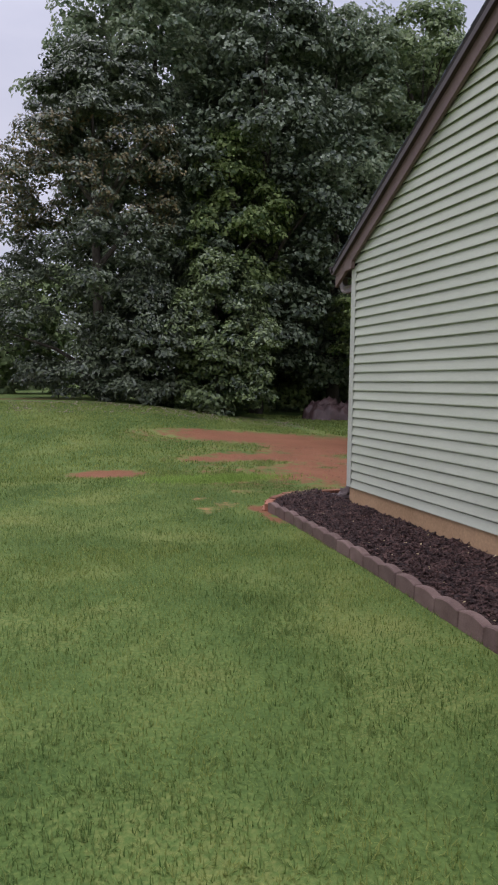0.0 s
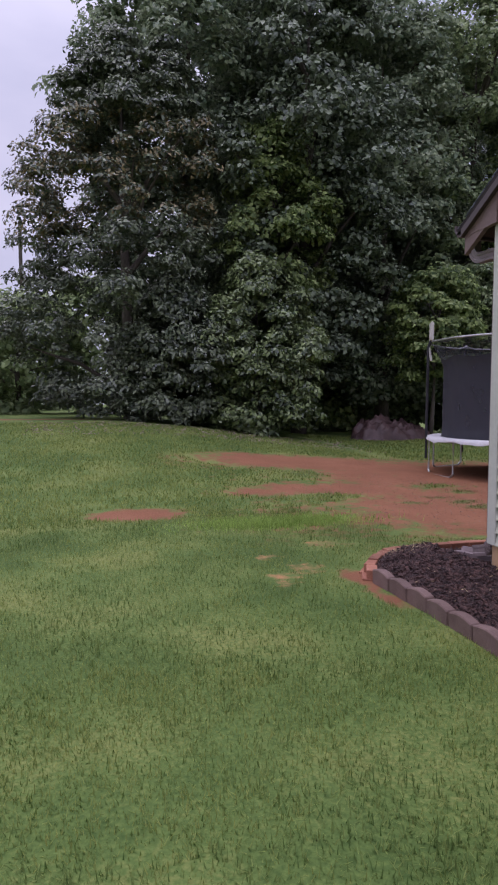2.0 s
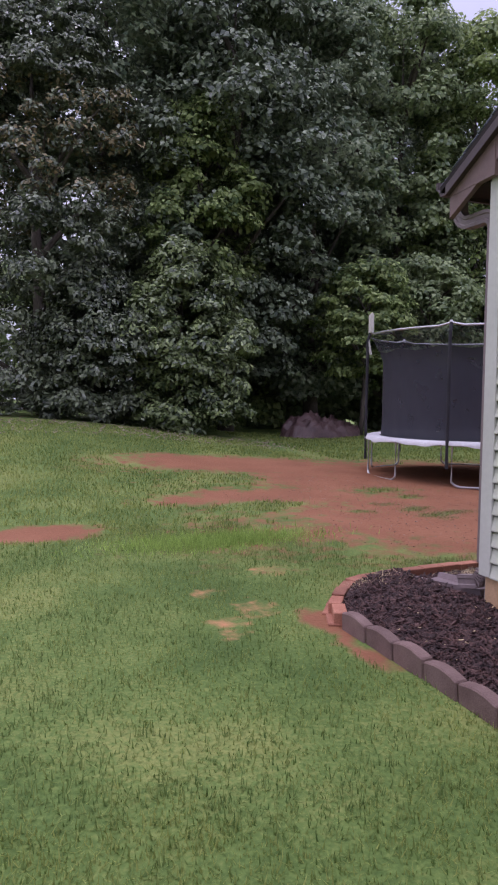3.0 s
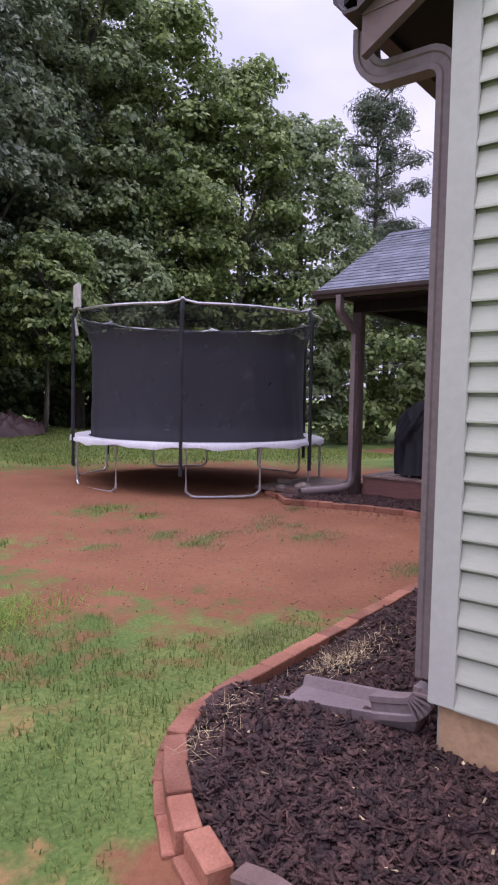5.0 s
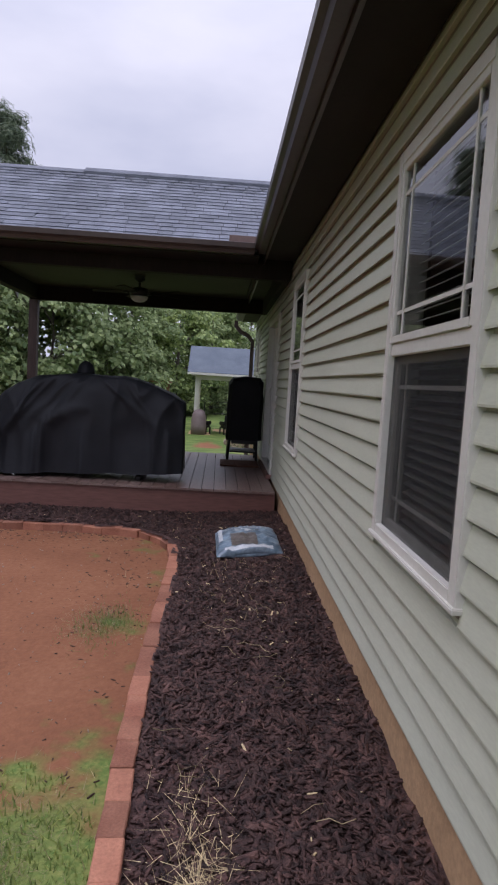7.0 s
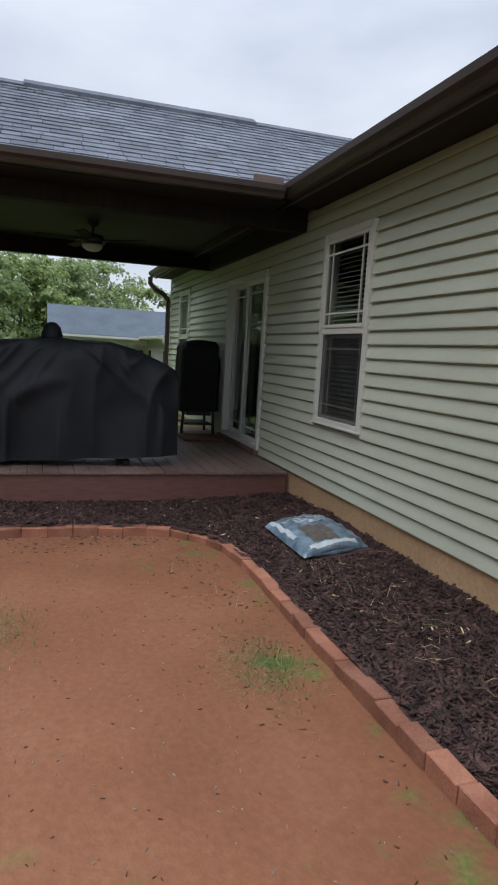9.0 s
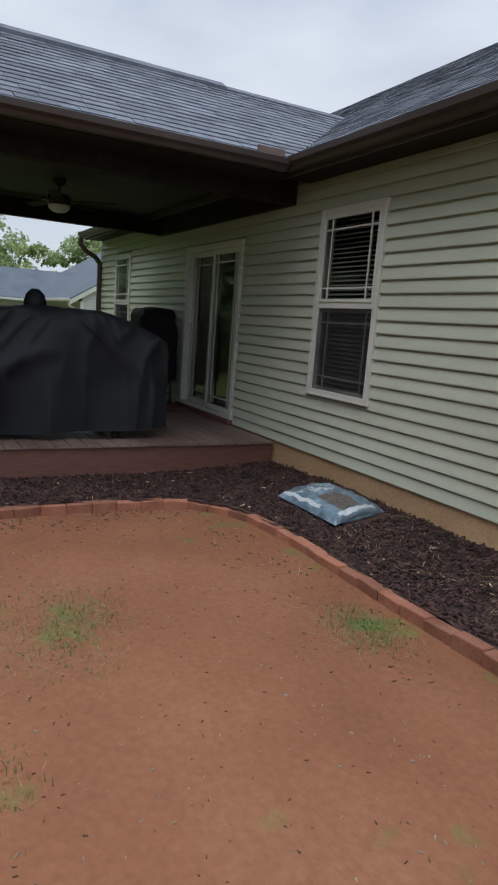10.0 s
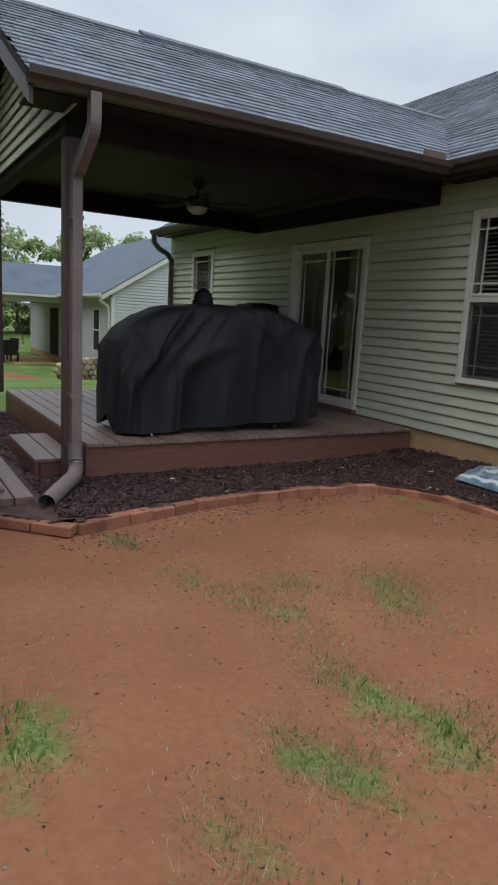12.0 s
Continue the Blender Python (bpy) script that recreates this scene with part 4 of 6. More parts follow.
drain = part("drain_pipe", sweep(bmesh.new(), foot, ring(0.062, 16), caps=False), SPOUT, porch_spout, "round drain pipe lying on the ground", smooth=True)
for k in range(4):
    c = foot[1] + (foot[3] - foot[1]) * (k / 4)
    part("crimp", sweep(bmesh.new(), [c, c + (foot[2] - foot[1]).normalized() * 0.012], ring(0.066, 14)), SPOUT, drain)
straps(porch_spout, QX, QY, (0.8, 2.2), 0.105, 0.09)
far_spout = thing("downspout", (16.85, 7.2, 0), "dark brown downspout at the far house corner", "downspout", "downspouts")
path = [Vector((16.80, 7.56, 2.98)), Vector((16.80, 7.56, 2.86)), Vector((16.80, 7.45, 2.74)), Vector((16.80, 7.28, 2.66)), Vector((16.80, 7.18, 2.54)), Vector((16.80, 7.18, 1.2)), Vector((16.80, 7.18, -0.2))]
part("spout_pipe", sweep(bmesh.new(), path, rect_profile(0.085, 0.07), up=Vector((1, 0, 0.001))), BROWN, far_spout)

# ---- ceiling fan ----
FX, FY = 11.63, 9.06
fan = thing("ceiling_fan", (FX, FY, 2.67), "dark bronze ceiling fan with an opal bowl light", "ceiling fan")
part("canopy", lathe(bmesh.new(), (FX, FY, 2.94), [(0.03, 0), (0.065, 0.03), (0.075, 0.09)], 18), BLACK, fan)
part("downrod", tube([(FX, FY, 2.86), (FX, FY, 2.95)], 0.014), BLACK, fan)
part("motor", lathe(bmesh.new(), (FX, FY, 2.74), [(0.08, 0), (0.125, 0.02), (0.14, 0.06), (0.12, 0.11), (0.05, 0.13)], 24), BLACK, fan, smooth=True)
for k in range(5):
    an = radians(72 * k + 20)
    bm = bmesh.new()
    box(bm, 0.16, 0.66, -0.06, 0.06, 2.792, 2.800, 0.003, Matrix.Rotation(radians(11), 4, "X"))
    bmesh.ops.rotate(bm, cent=(0, 0, 0), matrix=Matrix.Rotation(an, 3, "Z"), verts=bm.verts)
    bmesh.ops.translate(bm, vec=(FX, FY, 0), verts=bm.verts)
    bl = part("blade", bm, BEAM, fan, "dark wooden fan blade")
    bm = block(0.10, 0.20, -0.018, 0.018, 2.782, 2.790, 0.002)
    bmesh.ops.rotate(bm, cent=(0, 0, 0), matrix=Matrix.Rotation(an, 3, "Z"), verts=bm.verts)
    bmesh.ops.translate(bm, vec=(FX, FY, 0), verts=bm.verts)
    part("blade_iron", bm, BLACK, bl)
part("lamp_bowl", lathe(bmesh.new(), (FX, FY, 2.665), [(0.02, 0), (0.07, 0.01), (0.11, 0.04), (0.125, 0.08)], 22), OPAL, fan, "opal glass bowl", smooth=True)

# ---- covered grill ----
def cover(name, loc, label, category, y0, y1, x0, x1, hem, tops, material, folds, seed, hood=None):
    """A draped cover: the cross-section is carried along y, with a wavy hem, folds and sag."""
    t = thing(name, loc, label, category)
    nu, nv = 64, 110
    pick = random.Random(seed)
    creases = [(pick.uniform(y0 + 0.05, y1 - 0.05), pick.choice((-1, 1)) * pick.uniform(0.35, 1.5), folds * pick.uniform(0.3, 0.8), pick.uniform(0.018, 0.05)) for _ in range(int(6.5 * (y1 - y0)))]
    V = []
    for j in range(nv + 1):
        v = j / nv
        y = y0 + (y1 - y0) * v
        top = np.interp(v, [p[0] for p in tops], [p[1] for p in tops])
        lowf = np.interp(v, [0, 1], hem)
        endf = min(1.0, 0.80 + 2.2 * min(v, 1 - v))
        for i in range(nu + 1):
            u = i / nu
            ang = math.pi * u
            cx, cz = -math.cos(ang), math.sin(ang)
            e = 0.30
            sx = math.copysign(abs(cx) ** e, cx)
            sz = abs(cz) ** e
            xx = (x0 + x1) / 2 + (x1 - x0) / 2 * sx * endf
            zz = lowf + (top - lowf) * sz
            k = (zz - lowf) / (top - lowf)
            fr = folds * (1.15 - 0.75 * k)
            d = fr * (noise.noise(Vector((y * 2.0 + seed + zz * 2.6, zz * 2.2 - y * 1.2, 0.3))) + 0.22 * noise.noise(Vector((y * 7 + seed + zz * 4.0, zz * 4.5, 2.0))))
            ridge = 1 - abs(noise.noise(Vector((y * 2.4 + zz * 1.3 + seed, zz * 0.9 - y * 0.6, 5.0))))
            d += folds * 0.75 * ridge ** 6
            for yc, sl, am, wd in creases:
                d += am * (1.1 - 0.8 * k) * math.exp(-(((y - yc - sl * (1 - k)) / (wd * (1.3 - 0.6 * k))) ** 2))
            xx += d * (-1 if sx < 0 else 1)
            yy = y + 0.03 * noise.noise(Vector((u * 6, v * 4, seed))) + (0.02 * (1 - k) * (1 if v > 0.5 else -1))
            zz += 0.02 * noise.noise(Vector((y * 4, u * 7, seed + 3))) * (1 if 0.05 < u < 0.95 else 0.6)
            V.append((xx, yy, zz))
    idx = np.arange((nu + 1) * (nv + 1)).reshape(nv + 1, nu + 1)
    F = np.stack([idx[:-1, :-1], idx[:-1, 1:], idx[1:, 1:], idx[1:, :-1]], -1).reshape(-1, 4).tolist()
    me_v = list(V)
    for row, far in ((idx[0], y0), (idx[-1], y1)):
        m = len(me_v)
        for i in range(nu + 1):
            p = V[row[i]]
            me_v.append(((x0 + x1) / 2 + (p[0] - (x0 + x1) / 2) * 0.5, p[1], hem[0] + 0.02 + (p[2] - hem[0] - 0.02) * 0.55))
        for i in range(nu):
            F.append([int(row[i]), int(row[i + 1]), m + i + 1, m + i])
        c = len(me_v)
        me_v.append(((x0 + x1) / 2, (V[row[0]][1]), hem[0] + 0.05))
        for i in range(nu):
            F.append([m + i, m + i + 1, c, c])
    bm = bmesh.new()
    vs = [bm.verts.new(p) for p in me_v]
    for f in F:
        q = list(dict.fromkeys(f))
        bm.faces.new([vs[k] for k in q])
    part("cover", bm, material, t, smooth=True)
    return t


GY0, GY1, GX0, GX1 = 8.27, 10.52, 10.0, 10.72
grill = cover("grill", ((GX0 + GX1) / 2, (GY0 + GY1) / 2, DZ), "large gas grill under a black fitted cover on the deck", "grill", GY0, GY1, GX0, GX1, (0.475, 0.385),
              ((0, 1.34), (0.06, 1.43), (0.2, 1.55), (0.31, 1.61), (0.62, 1.61), (0.78, 1.56), (0.88, 1.46), (0.96, 1.34), (1, 1.22)), CLOTH, 0.075, 2.0)
for y in (8.78, 10.28):
    for x in (GX0 + 0.10, GX1 - 0.1):
        part("caster", lathe(bmesh.new(), (x, y, DZ + 0.001), [(0.03, 0), (0.042, 0.02), (0.042, 0.05), (0.02, 0.07), (0.014, 0.16)], 12), BLACK, grill)
bm = bmesh.new()
lathe(bm, (10.42, 9.52, 1.55), [(0.11, 0), (0.105, 0.1), (0.085, 0.17), (0.04, 0.215), (0.02, 0.22)], 14)
part("covered_stack", bm, CLOTH, grill, "peaked bump of the cover over a stack", smooth=True)
part("cord", tube([(GX0 - 0.03, 10.30, 0.50), (GX0 - 0.05, 10.26, 0.42), (GX0 - 0.06, 10.22, 0.372)], 0.009, 6), BAGW, grill, "short pale tie cord")

# covered smoker by the door
smoker = cover("smoker", (12.95, 7.45, DZ), "tall smoker under a black cover beside the sliding door", "smoker", 7.16, 7.69, 12.60, 13.25, (0.71, 0.70),
               ((0, 1.66), (0.1, 1.72), (0.5, 1.73), (0.9, 1.70), (1, 1.62)), CLOTH2, 0.018, 9.0)
for sx in (12.66, 13.19):
    for sy, ty in ((7.24, 7.20), (7.61, 7.67)):
        part("leg", tube([(sx, (sy + ty) / 2, 0.86), (sx, ty, DZ + 0.005)], 0.022, 8), BLACK, smoker)
part("lower_shelf", block(12.64, 13.21, 7.22, 7.64, 0.50, 0.525, 0.005), BLACK, smoker)
part("stand_frame", block(12.64, 13.21, 7.24, 7.62, 0.64, 0.74, 0.01), BLACK, smoker)
mat_ob = tagged(part("doormat", block(11.90, 12.55, 7.20, 7.78, DZ + 0.001, DZ + 0.03, 0.006), DOORMAT), "thick rust brown doormat lying on the deck", "doormat")

# ---- mulch bag ----
bag = thing("mulch_bag", (8.05, 7.5, 0.12), "plump slate blue plastic bag of mulch lying on the bed", "mulch bag")
BO, BU, BV = Vector((7.60, 7.80, 0.135)), Vector((0.84, 0.02, 0.01)), Vector((0.12, -0.58, 0.03))
n1, n2 = 40, 28
V = []
for s in (1, -1):
    for j in range(n2 + 1):
        for i in range(n1 + 1):
            u, v = i / n1, j / n2
            e = (max(0.0, 4 * u * (1 - u)) * max(0.0, 4 * v * (1 - v))) ** 0.38
            wr = noise.noise(Vector((u * 9, v * 7, 4.0 * s))) * 0.024 + noise.noise(Vector((u * 22, v * 16, 2.0 * s))) * 0.010
            p = BO + BU * u + BV * v + Vector((0, 0, (0.10 * e + wr * min(1, e * 2)) if s > 0 else -0.045 * e))
            pin = 0.05 * (1 - abs(2 * v - 1)) * (1 if u < 0.02 or u > 0.98 else 0)
            V.append(p + BU.normalized() * (pin if u < 0.5 else -pin))
A = np.arange((n1 + 1) * (n2 + 1)).reshape(n2 + 1, n1 + 1)
F1 = np.stack([A[:-1, :-1], A[:-1, 1:], A[1:, 1:], A[1:, :-1]], -1).reshape(-1, 4)
quick("sack", V, np.concatenate([F1, F1[:, ::-1] + A.size]), BAGM, bag, smooth=True)


def bag_patch(u0, u1, v0, v1, material, label):
    q = 14
    P = []
    for j in range(q + 1):
        for i in range(q + 1):
            u, v = u0 + (u1 - u0) * i / q, v0 + (v1 - v0) * j / q
            e = (4 * u * (1 - u) * 4 * v * (1 - v)) ** 0.38
            wr = noise.noise(Vector((u * 9, v * 7, 4.0))) * 0.024 + noise.noise(Vector((u * 22, v * 16, 2.0))) * 0.010
            P.append(BO + BU * u + BV * v + Vector((0, 0, 0.10 * e + wr * min(1, e * 2) + 0.004)))
    B = np.arange((q + 1) ** 2).reshape(q + 1, q + 1)
    return quick("print", P, np.stack([B[:-1, :-1], B[:-1, 1:], B[1:, 1:], B[1:, :-1]], -1).reshape(-1, 4), material, bag, label, smooth=True)


bag_patch(0.12, 0.50, 0.22, 0.62, BAGB, "brown printed panel of bark")
bag_patch(0.04, 0.10, 0.12, 0.85, BAGW, "pale printed stripe")
bag_patch(0.60, 0.72, 0.30, 0.45, BAGW, "pale printed badge")
bag_patch(0.56, 0.60, 0.45, 0.70, BAGW, "pale printed bar")
bag_patch(0.30, 0.95, 0.04, 0.10, BAGW, "pale printed stripe along the seam")
letters = bpy.data.curves.new("lettering", "FONT")
letters.body, letters.size, letters.extrude, letters.align_x = "MULCH", 0.13, 0.001, "CENTER"
tmp = bpy.data.objects.new("tmp_text", letters)
scene.collection.objects.link(tmp)
bpy.context.view_layer.update()
text_mesh = bpy.data.meshes.new_from_object(tmp.evaluated_get(bpy.context.evaluated_depsgraph_get()))
bpy.data.objects.remove(tmp)
text_mesh.materials.clear()
text_mesh.materials.append(BAGW)
for vert in text_mesh.vertices:
    u, v = 0.80 - vert.co.y / 0.84, 0.5 - vert.co.x / 0.56 * 0.9
    u, v = min(max(u, 0.03), 0.97), min(max(v, 0.03), 0.97)
    e = (4 * u * (1 - u) * 4 * v * (1 - v)) ** 0.38
    wr = noise.noise(Vector((u * 9, v * 7, 4.0))) * 0.024 + noise.noise(Vector((u * 22, v * 16, 2.0))) * 0.010
    vert.co = BO + BU * u + BV * v + Vector((0, 0, 0.10 * e + wr * min(1, e * 2) + 0.006 + vert.co.z))
hang(new("lettering", text_mesh), bag)["label"] = "white lettering"

# ---- step and board walk ----
step = thing("step", (10.4, 11.11, 0), "low stained wooden step beside the deck", "step")
for k in range(2):
    part("tread", block(9.90, 11.12, 10.93 + k * 0.19, 11.11 + k * 0.19, 0.185, 0.215, 0.004), DECKW, step)
part("riser", block(9.91, 11.11, 11.26, 11.30, 0.02, 0.184, 0.003), DECKF, step)
for x in (9.91, 11.07):
    part("side_board", block(x, x + 0.04, 10.92, 11.25, 0.02, 0.184, 0.003), DECKF, step)
walkway = thing("boardwalk", (9.8, 11.8, 0), "weathered grey wooden board walk on the ground", "boardwalk", kind="structure")
for k in range(7):
    part("board", block(9.12, 10.8, 11.47 + k * 0.145, 11.605 + k * 0.145, 0.06, 0.115, 0.004), DECKW, walkway)

# ---- trampoline ----
TX, TY, TR, TZ = 9.50, 14.05, 2.16, 0.80
tramp = thing("trampoline", (TX, TY, 0), "round trampoline with a dark safety net and grey edge pad", "trampoline")
TOP = 2.84


def on_ring(a, r, z):
    return Vector((TX + r * math.cos(radians(a)), TY + r * math.sin(radians(a)), z))


part("frame_ring", sweep(bmesh.new(), [on_ring(a, TR, TZ - 0.03) for a in range(0, 361, 6)], ring(0.024, 8), caps=False), STEEL, tramp)
bm = bmesh.new()
V, F = [], []
for k in range(121):
    a = 3 * k
    s = 0.02 * math.sin(radians(a * 12)) + 0.01 * math.sin(radians(a * 31))
    for r, z in ((TR - 0.26, TZ + 0.02), (TR - 0.02, TZ + 0.035), (TR + 0.05, TZ + 0.01), (TR + 0.055, TZ - 0.055 + s)):
        V.append(on_ring(a, r, z))
for k in range(120):
    for i in range(3):
        F.append((k * 4 + i, k * 4 + i + 1, k * 4 + i + 5, k * 4 + i + 4))
quick("edge_pad", V, F, PAD, tramp, "pale grey sagging edge pad", smooth=True)
V = [Vector((TX, TY, TZ - 0.01))] + [on_ring(a, TR - 0.2, TZ) for a in range(0, 360, 10)]
quick("jump_mat", V, [(0, 1 + k, 1 + (k + 1) % 36) for k in range(36)], MAT_T, tramp)
POLES = [k * 60 + 36 for k in range(6)]


def net_part(name, z0, z1, material, pull):
    V, F = [], []
    for k in range(121):
        a = 3 * k
        near = min(abs((a - p + 180) % 360 - 180) for p in POLES) / 30
        for j in range(9):
            z = z0 + (z1 - z0) * j / 8
            h = (z - TZ) / (TOP - TZ)
            r = TR - 0.09 - 0.20 * smooth01(1.0, 0.75, h) - pull * (near * (1.6 - near)) * (0.35 + 0.65 * math.sin(math.pi * min(1, h))) + 0.012 * math.sin(k * 1.7 + j)
            sag = 0.06 * math.sin(radians(a * 6)) ** 2 * (1 if j == 8 and z1 < TOP - 0.1 else 0)
            V.append(on_ring(a, r, z - sag))
    for k in range(120):
        for j in range(8):
            F.append((k * 9 + j, k * 9 + j + 1, k * 9 + j + 10, k * 9 + j + 9))
    return quick(name, V, F, material, tramp, smooth=True)


tagged(net_part("safety_net", TZ + 0.03, 2.52, NET, 0.07), "dark woven safety net")
tagged(net_part("open_net", 2.52, TOP, NETTOP, 0.04), "open netting along the top")
part("top_ring", sweep(bmesh.new(), [on_ring(a, TR - 0.03, TOP + (0.05 if min(abs((a - p + 180) % 360 - 180) for p in POLES) < 6 else 0.0)) for a in range(0, 361, 6)], ring(0.02, 8), caps=False), STEEL, tramp, "grey top ring tube")
for p in POLES:
    pole = part("pole", tube([on_ring(p, TR + 0.05, TZ - 0.45), on_ring(p, TR + 0.05, TZ + 0.2), on_ring(p, TR + 0.04, TOP - 0.1), on_ring(p, TR - 0.02, TOP + 0.06)], 0.030, 10), FOAM, tramp, "upright pole in a dark foam sleeve")
    c = on_ring(p, TR - 0.02, TOP + 0.06)
    part("pole_cap", lathe(bmesh.new(), (c.x, c.y, c.z - 0.05), [(0.03, 0), (0.034, 0.05), (0.02, 0.08)], 10), PAD, pole)
for k in range(6):
    a0, a1 = 60 * k + 53 - 15, 60 * k + 53 + 15
    pts = [on_ring(a0, TR, TZ - 0.04), on_ring(a0, TR, 0.12), on_ring(a0 + 2, TR, 0.055)] + [on_ring(a0 + 4 + (a1 - a0 - 8) * q / 4, TR, 0.04) for q in range(5)] + [on_ring(a1 - 2, TR, 0.055), on_ring(a1, TR, 0.12), on_ring(a1, TR, TZ - 0.04)]
    part("leg", tube(pts, 0.022, 9), STEEL, tramp, "bent steel leg frame")
# backboard on the rear left pole
hb = on_ring(POLES[2] + 0, TR, 0)
hoop = thing("basketball_hoop", (hb.x, hb.y, TOP - 0.25), "white toy basketball backboard clipped to the trampoline pole", "basketball hoop")
hv = Vector((math.cos(radians(POLES[2])), math.sin(radians(POLES[2])), 0))
bc = hb + hv * -0.02
bm = block(-0.03, 0.03, -0.17, 0.17, 2.86, 3.28, 0.028)
bmesh.ops.rotate(bm, cent=(0, 0, 0), matrix=Matrix.Rotation(radians(POLES[2]), 3, "Z"), verts=bm.verts)
bmesh.ops.translate(bm, vec=(bc.x, bc.y, 0), verts=bm.verts)
part("backboard", bm, WHITE, hoop)
part("bracket", tube([bc + Vector((0, 0, 2.45)), bc + hv * 0.05 + Vector((0, 0, 2.7)), bc + Vector((0, 0, 3.0))], 0.03, 8), WHITE, hoop)
rc = bc - hv * 0.25
part("rim", sweep(bmesh.new(), [(rc.x + 0.17 * math.cos(radians(q)), rc.y + 0.17 * math.sin(radians(q)), 2.88) for q in range(0, 361, 20)], ring(0.012, 6), caps=False), BLACK, hoop)

# ---- tarp-covered pile under the trees ----
pile = thing("tarp_pile", (12.0, 24.8, 0.2), "heap under a crumpled maroon tarp at the foot of the trees", "tarp pile")
V, n1 = [], 36
for j in range(n1 + 1):
    for i in range(n1 + 1):
        u, v = 2 * i / n1 - 1, 2 * j / n1 - 1
        r = min(1, math.hypot(u, v))
        h = (1 - r ** 5) * (0.6 + 0.35 * math.exp(-((u + 0.35) ** 2) * 6)) * (0.8 + 0.75 * noise.noise(Vector((u * 2.6, v * 2.6, 1.0)))) + 0.5 * abs(noise.noise(Vector((u * 5, v * 5, 3.0)))) + 0.3 * abs(noise.noise(Vector((u * 12, v * 12, 5.0))))
        x, y = 12.0 + 1.7 * u + 0.4 * v, 24.8 + 0.9 * v
        V.append((x, y, float(height(x, y)) + (h * 0.75 if r < 1 else 0) - 0.02))
A = np.arange((n1 + 1) ** 2).reshape(n1 + 1, n1 + 1)
quick("tarp", V, np.stack([A[:-1, :-1], A[:-1, 1:], A[1:, 1:], A[1:, :-1]], -1).reshape(-1, 4), TARP, pile)
for k, (x, y, r) in enumerate(((9.45, 11.75, 0.13), (9.25, 12.05, 0.10), (9.75, 12.35, 0.12))):
    bm = bmesh.new()
    bmesh.ops.create_icosphere(bm, subdivisions=3, radius=r)
    for vv in bm.verts:
        vv.co = Vector((vv.co.x * 1.25, vv.co.y, vv.co.z * 0.7)) * (1 + 0.35 * noise.noise(vv.co * 9 + Vector((k, 0, 0))))
    bmesh.ops.translate(bm, vec=(x, y, 0.05 + 0.45 * r), verts=bm.verts)
    tagged(part("stone", bm, ROCK, smooth=True), "rough pale fieldstone lying by the deck", "stone", "stones by the deck")

# ---- trees ----
def leaf_mesh(name, pos, nrm, size, aspect, material, parent, label="", rs=None):
    """Many small folded leaves: places, the ways they face, and lengths."""
    n = len(pos)
    t = rs.normal(size=(n, 3))
    nrm = nrm / np.linalg.norm(nrm, axis=1, keepdims=True)
    t -= (t * nrm).sum(1, keepdims=True) * nrm
    t /= np.linalg.norm(t, axis=1, keepdims=True) + 1e-9
    s = np.cross(nrm, t)
    L = (size * rs.uniform(0.65, 1.3, n))[:, None]
    W = L * aspect
    a = pos - t * L * 0.5
    b = pos + s * W * 0.5 + nrm * W * 0.18
    c = pos + t * L * 0.5 - nrm * L * 0.08
    d = pos - s * W * 0.5 + nrm * W * 0.18
    V = np.stack([a, b, c, d], 1).reshape(-1, 3)
    F = np.arange(4 * n).reshape(n, 4)
    ob = quick(name, V, F, material, parent, label)
    return tagged(ob, kind="stuff")


def crown_points(rs, base, h0, h1, radius, shape, clumps, per, spread):
    """Clumps of leaves hung in a crown; the clumps' own tops and outer sides carry the leaves."""
    hh = rs.uniform(0, 1, clumps)
    an = rs.uniform(0, 2 * np.pi, clumps)
    env = np.array([shape(h) for h in hh]) * radius
    lump = 0.78 + 0.5 * (vnoise(an * 1.6 + base[0], hh * 5 + base[1]) - 0.35)
    rr = env * lump * np.sqrt(rs.uniform(0.30, 1.0, clumps))
    c = np.stack([base[0] + rr * np.cos(an), base[1] + rr * np.sin(an), base[2] + h0 + (h1 - h0) * hh], -1)
    size = spread * rs.uniform(0.6, 1.35, clumps)
    which = np.repeat(np.arange(clumps), per)
    d = rs.normal(size=(clumps * per, 3))
    d /= np.linalg.norm(d, axis=1, keepdims=True)
    d[:, 2] = np.where(d[:, 2] < -0.2, -d[:, 2] * 0.6, d[:, 2])
    q = d * (rs.uniform(0.35, 1.0, clumps * per) ** 0.5)[:, None] * size[which][:, None] * np.array([1.0, 1.0, 0.85])
    out = np.stack([np.cos(an), np.sin(an), np.full(clumps, 0.1)], -1)[which]
    nrm = d * 0.75 + out * 0.35 + np.array([0, 0, 0.45]) + rs.normal(size=d.shape) * 0.45
    return c, c[which] + q, nrm


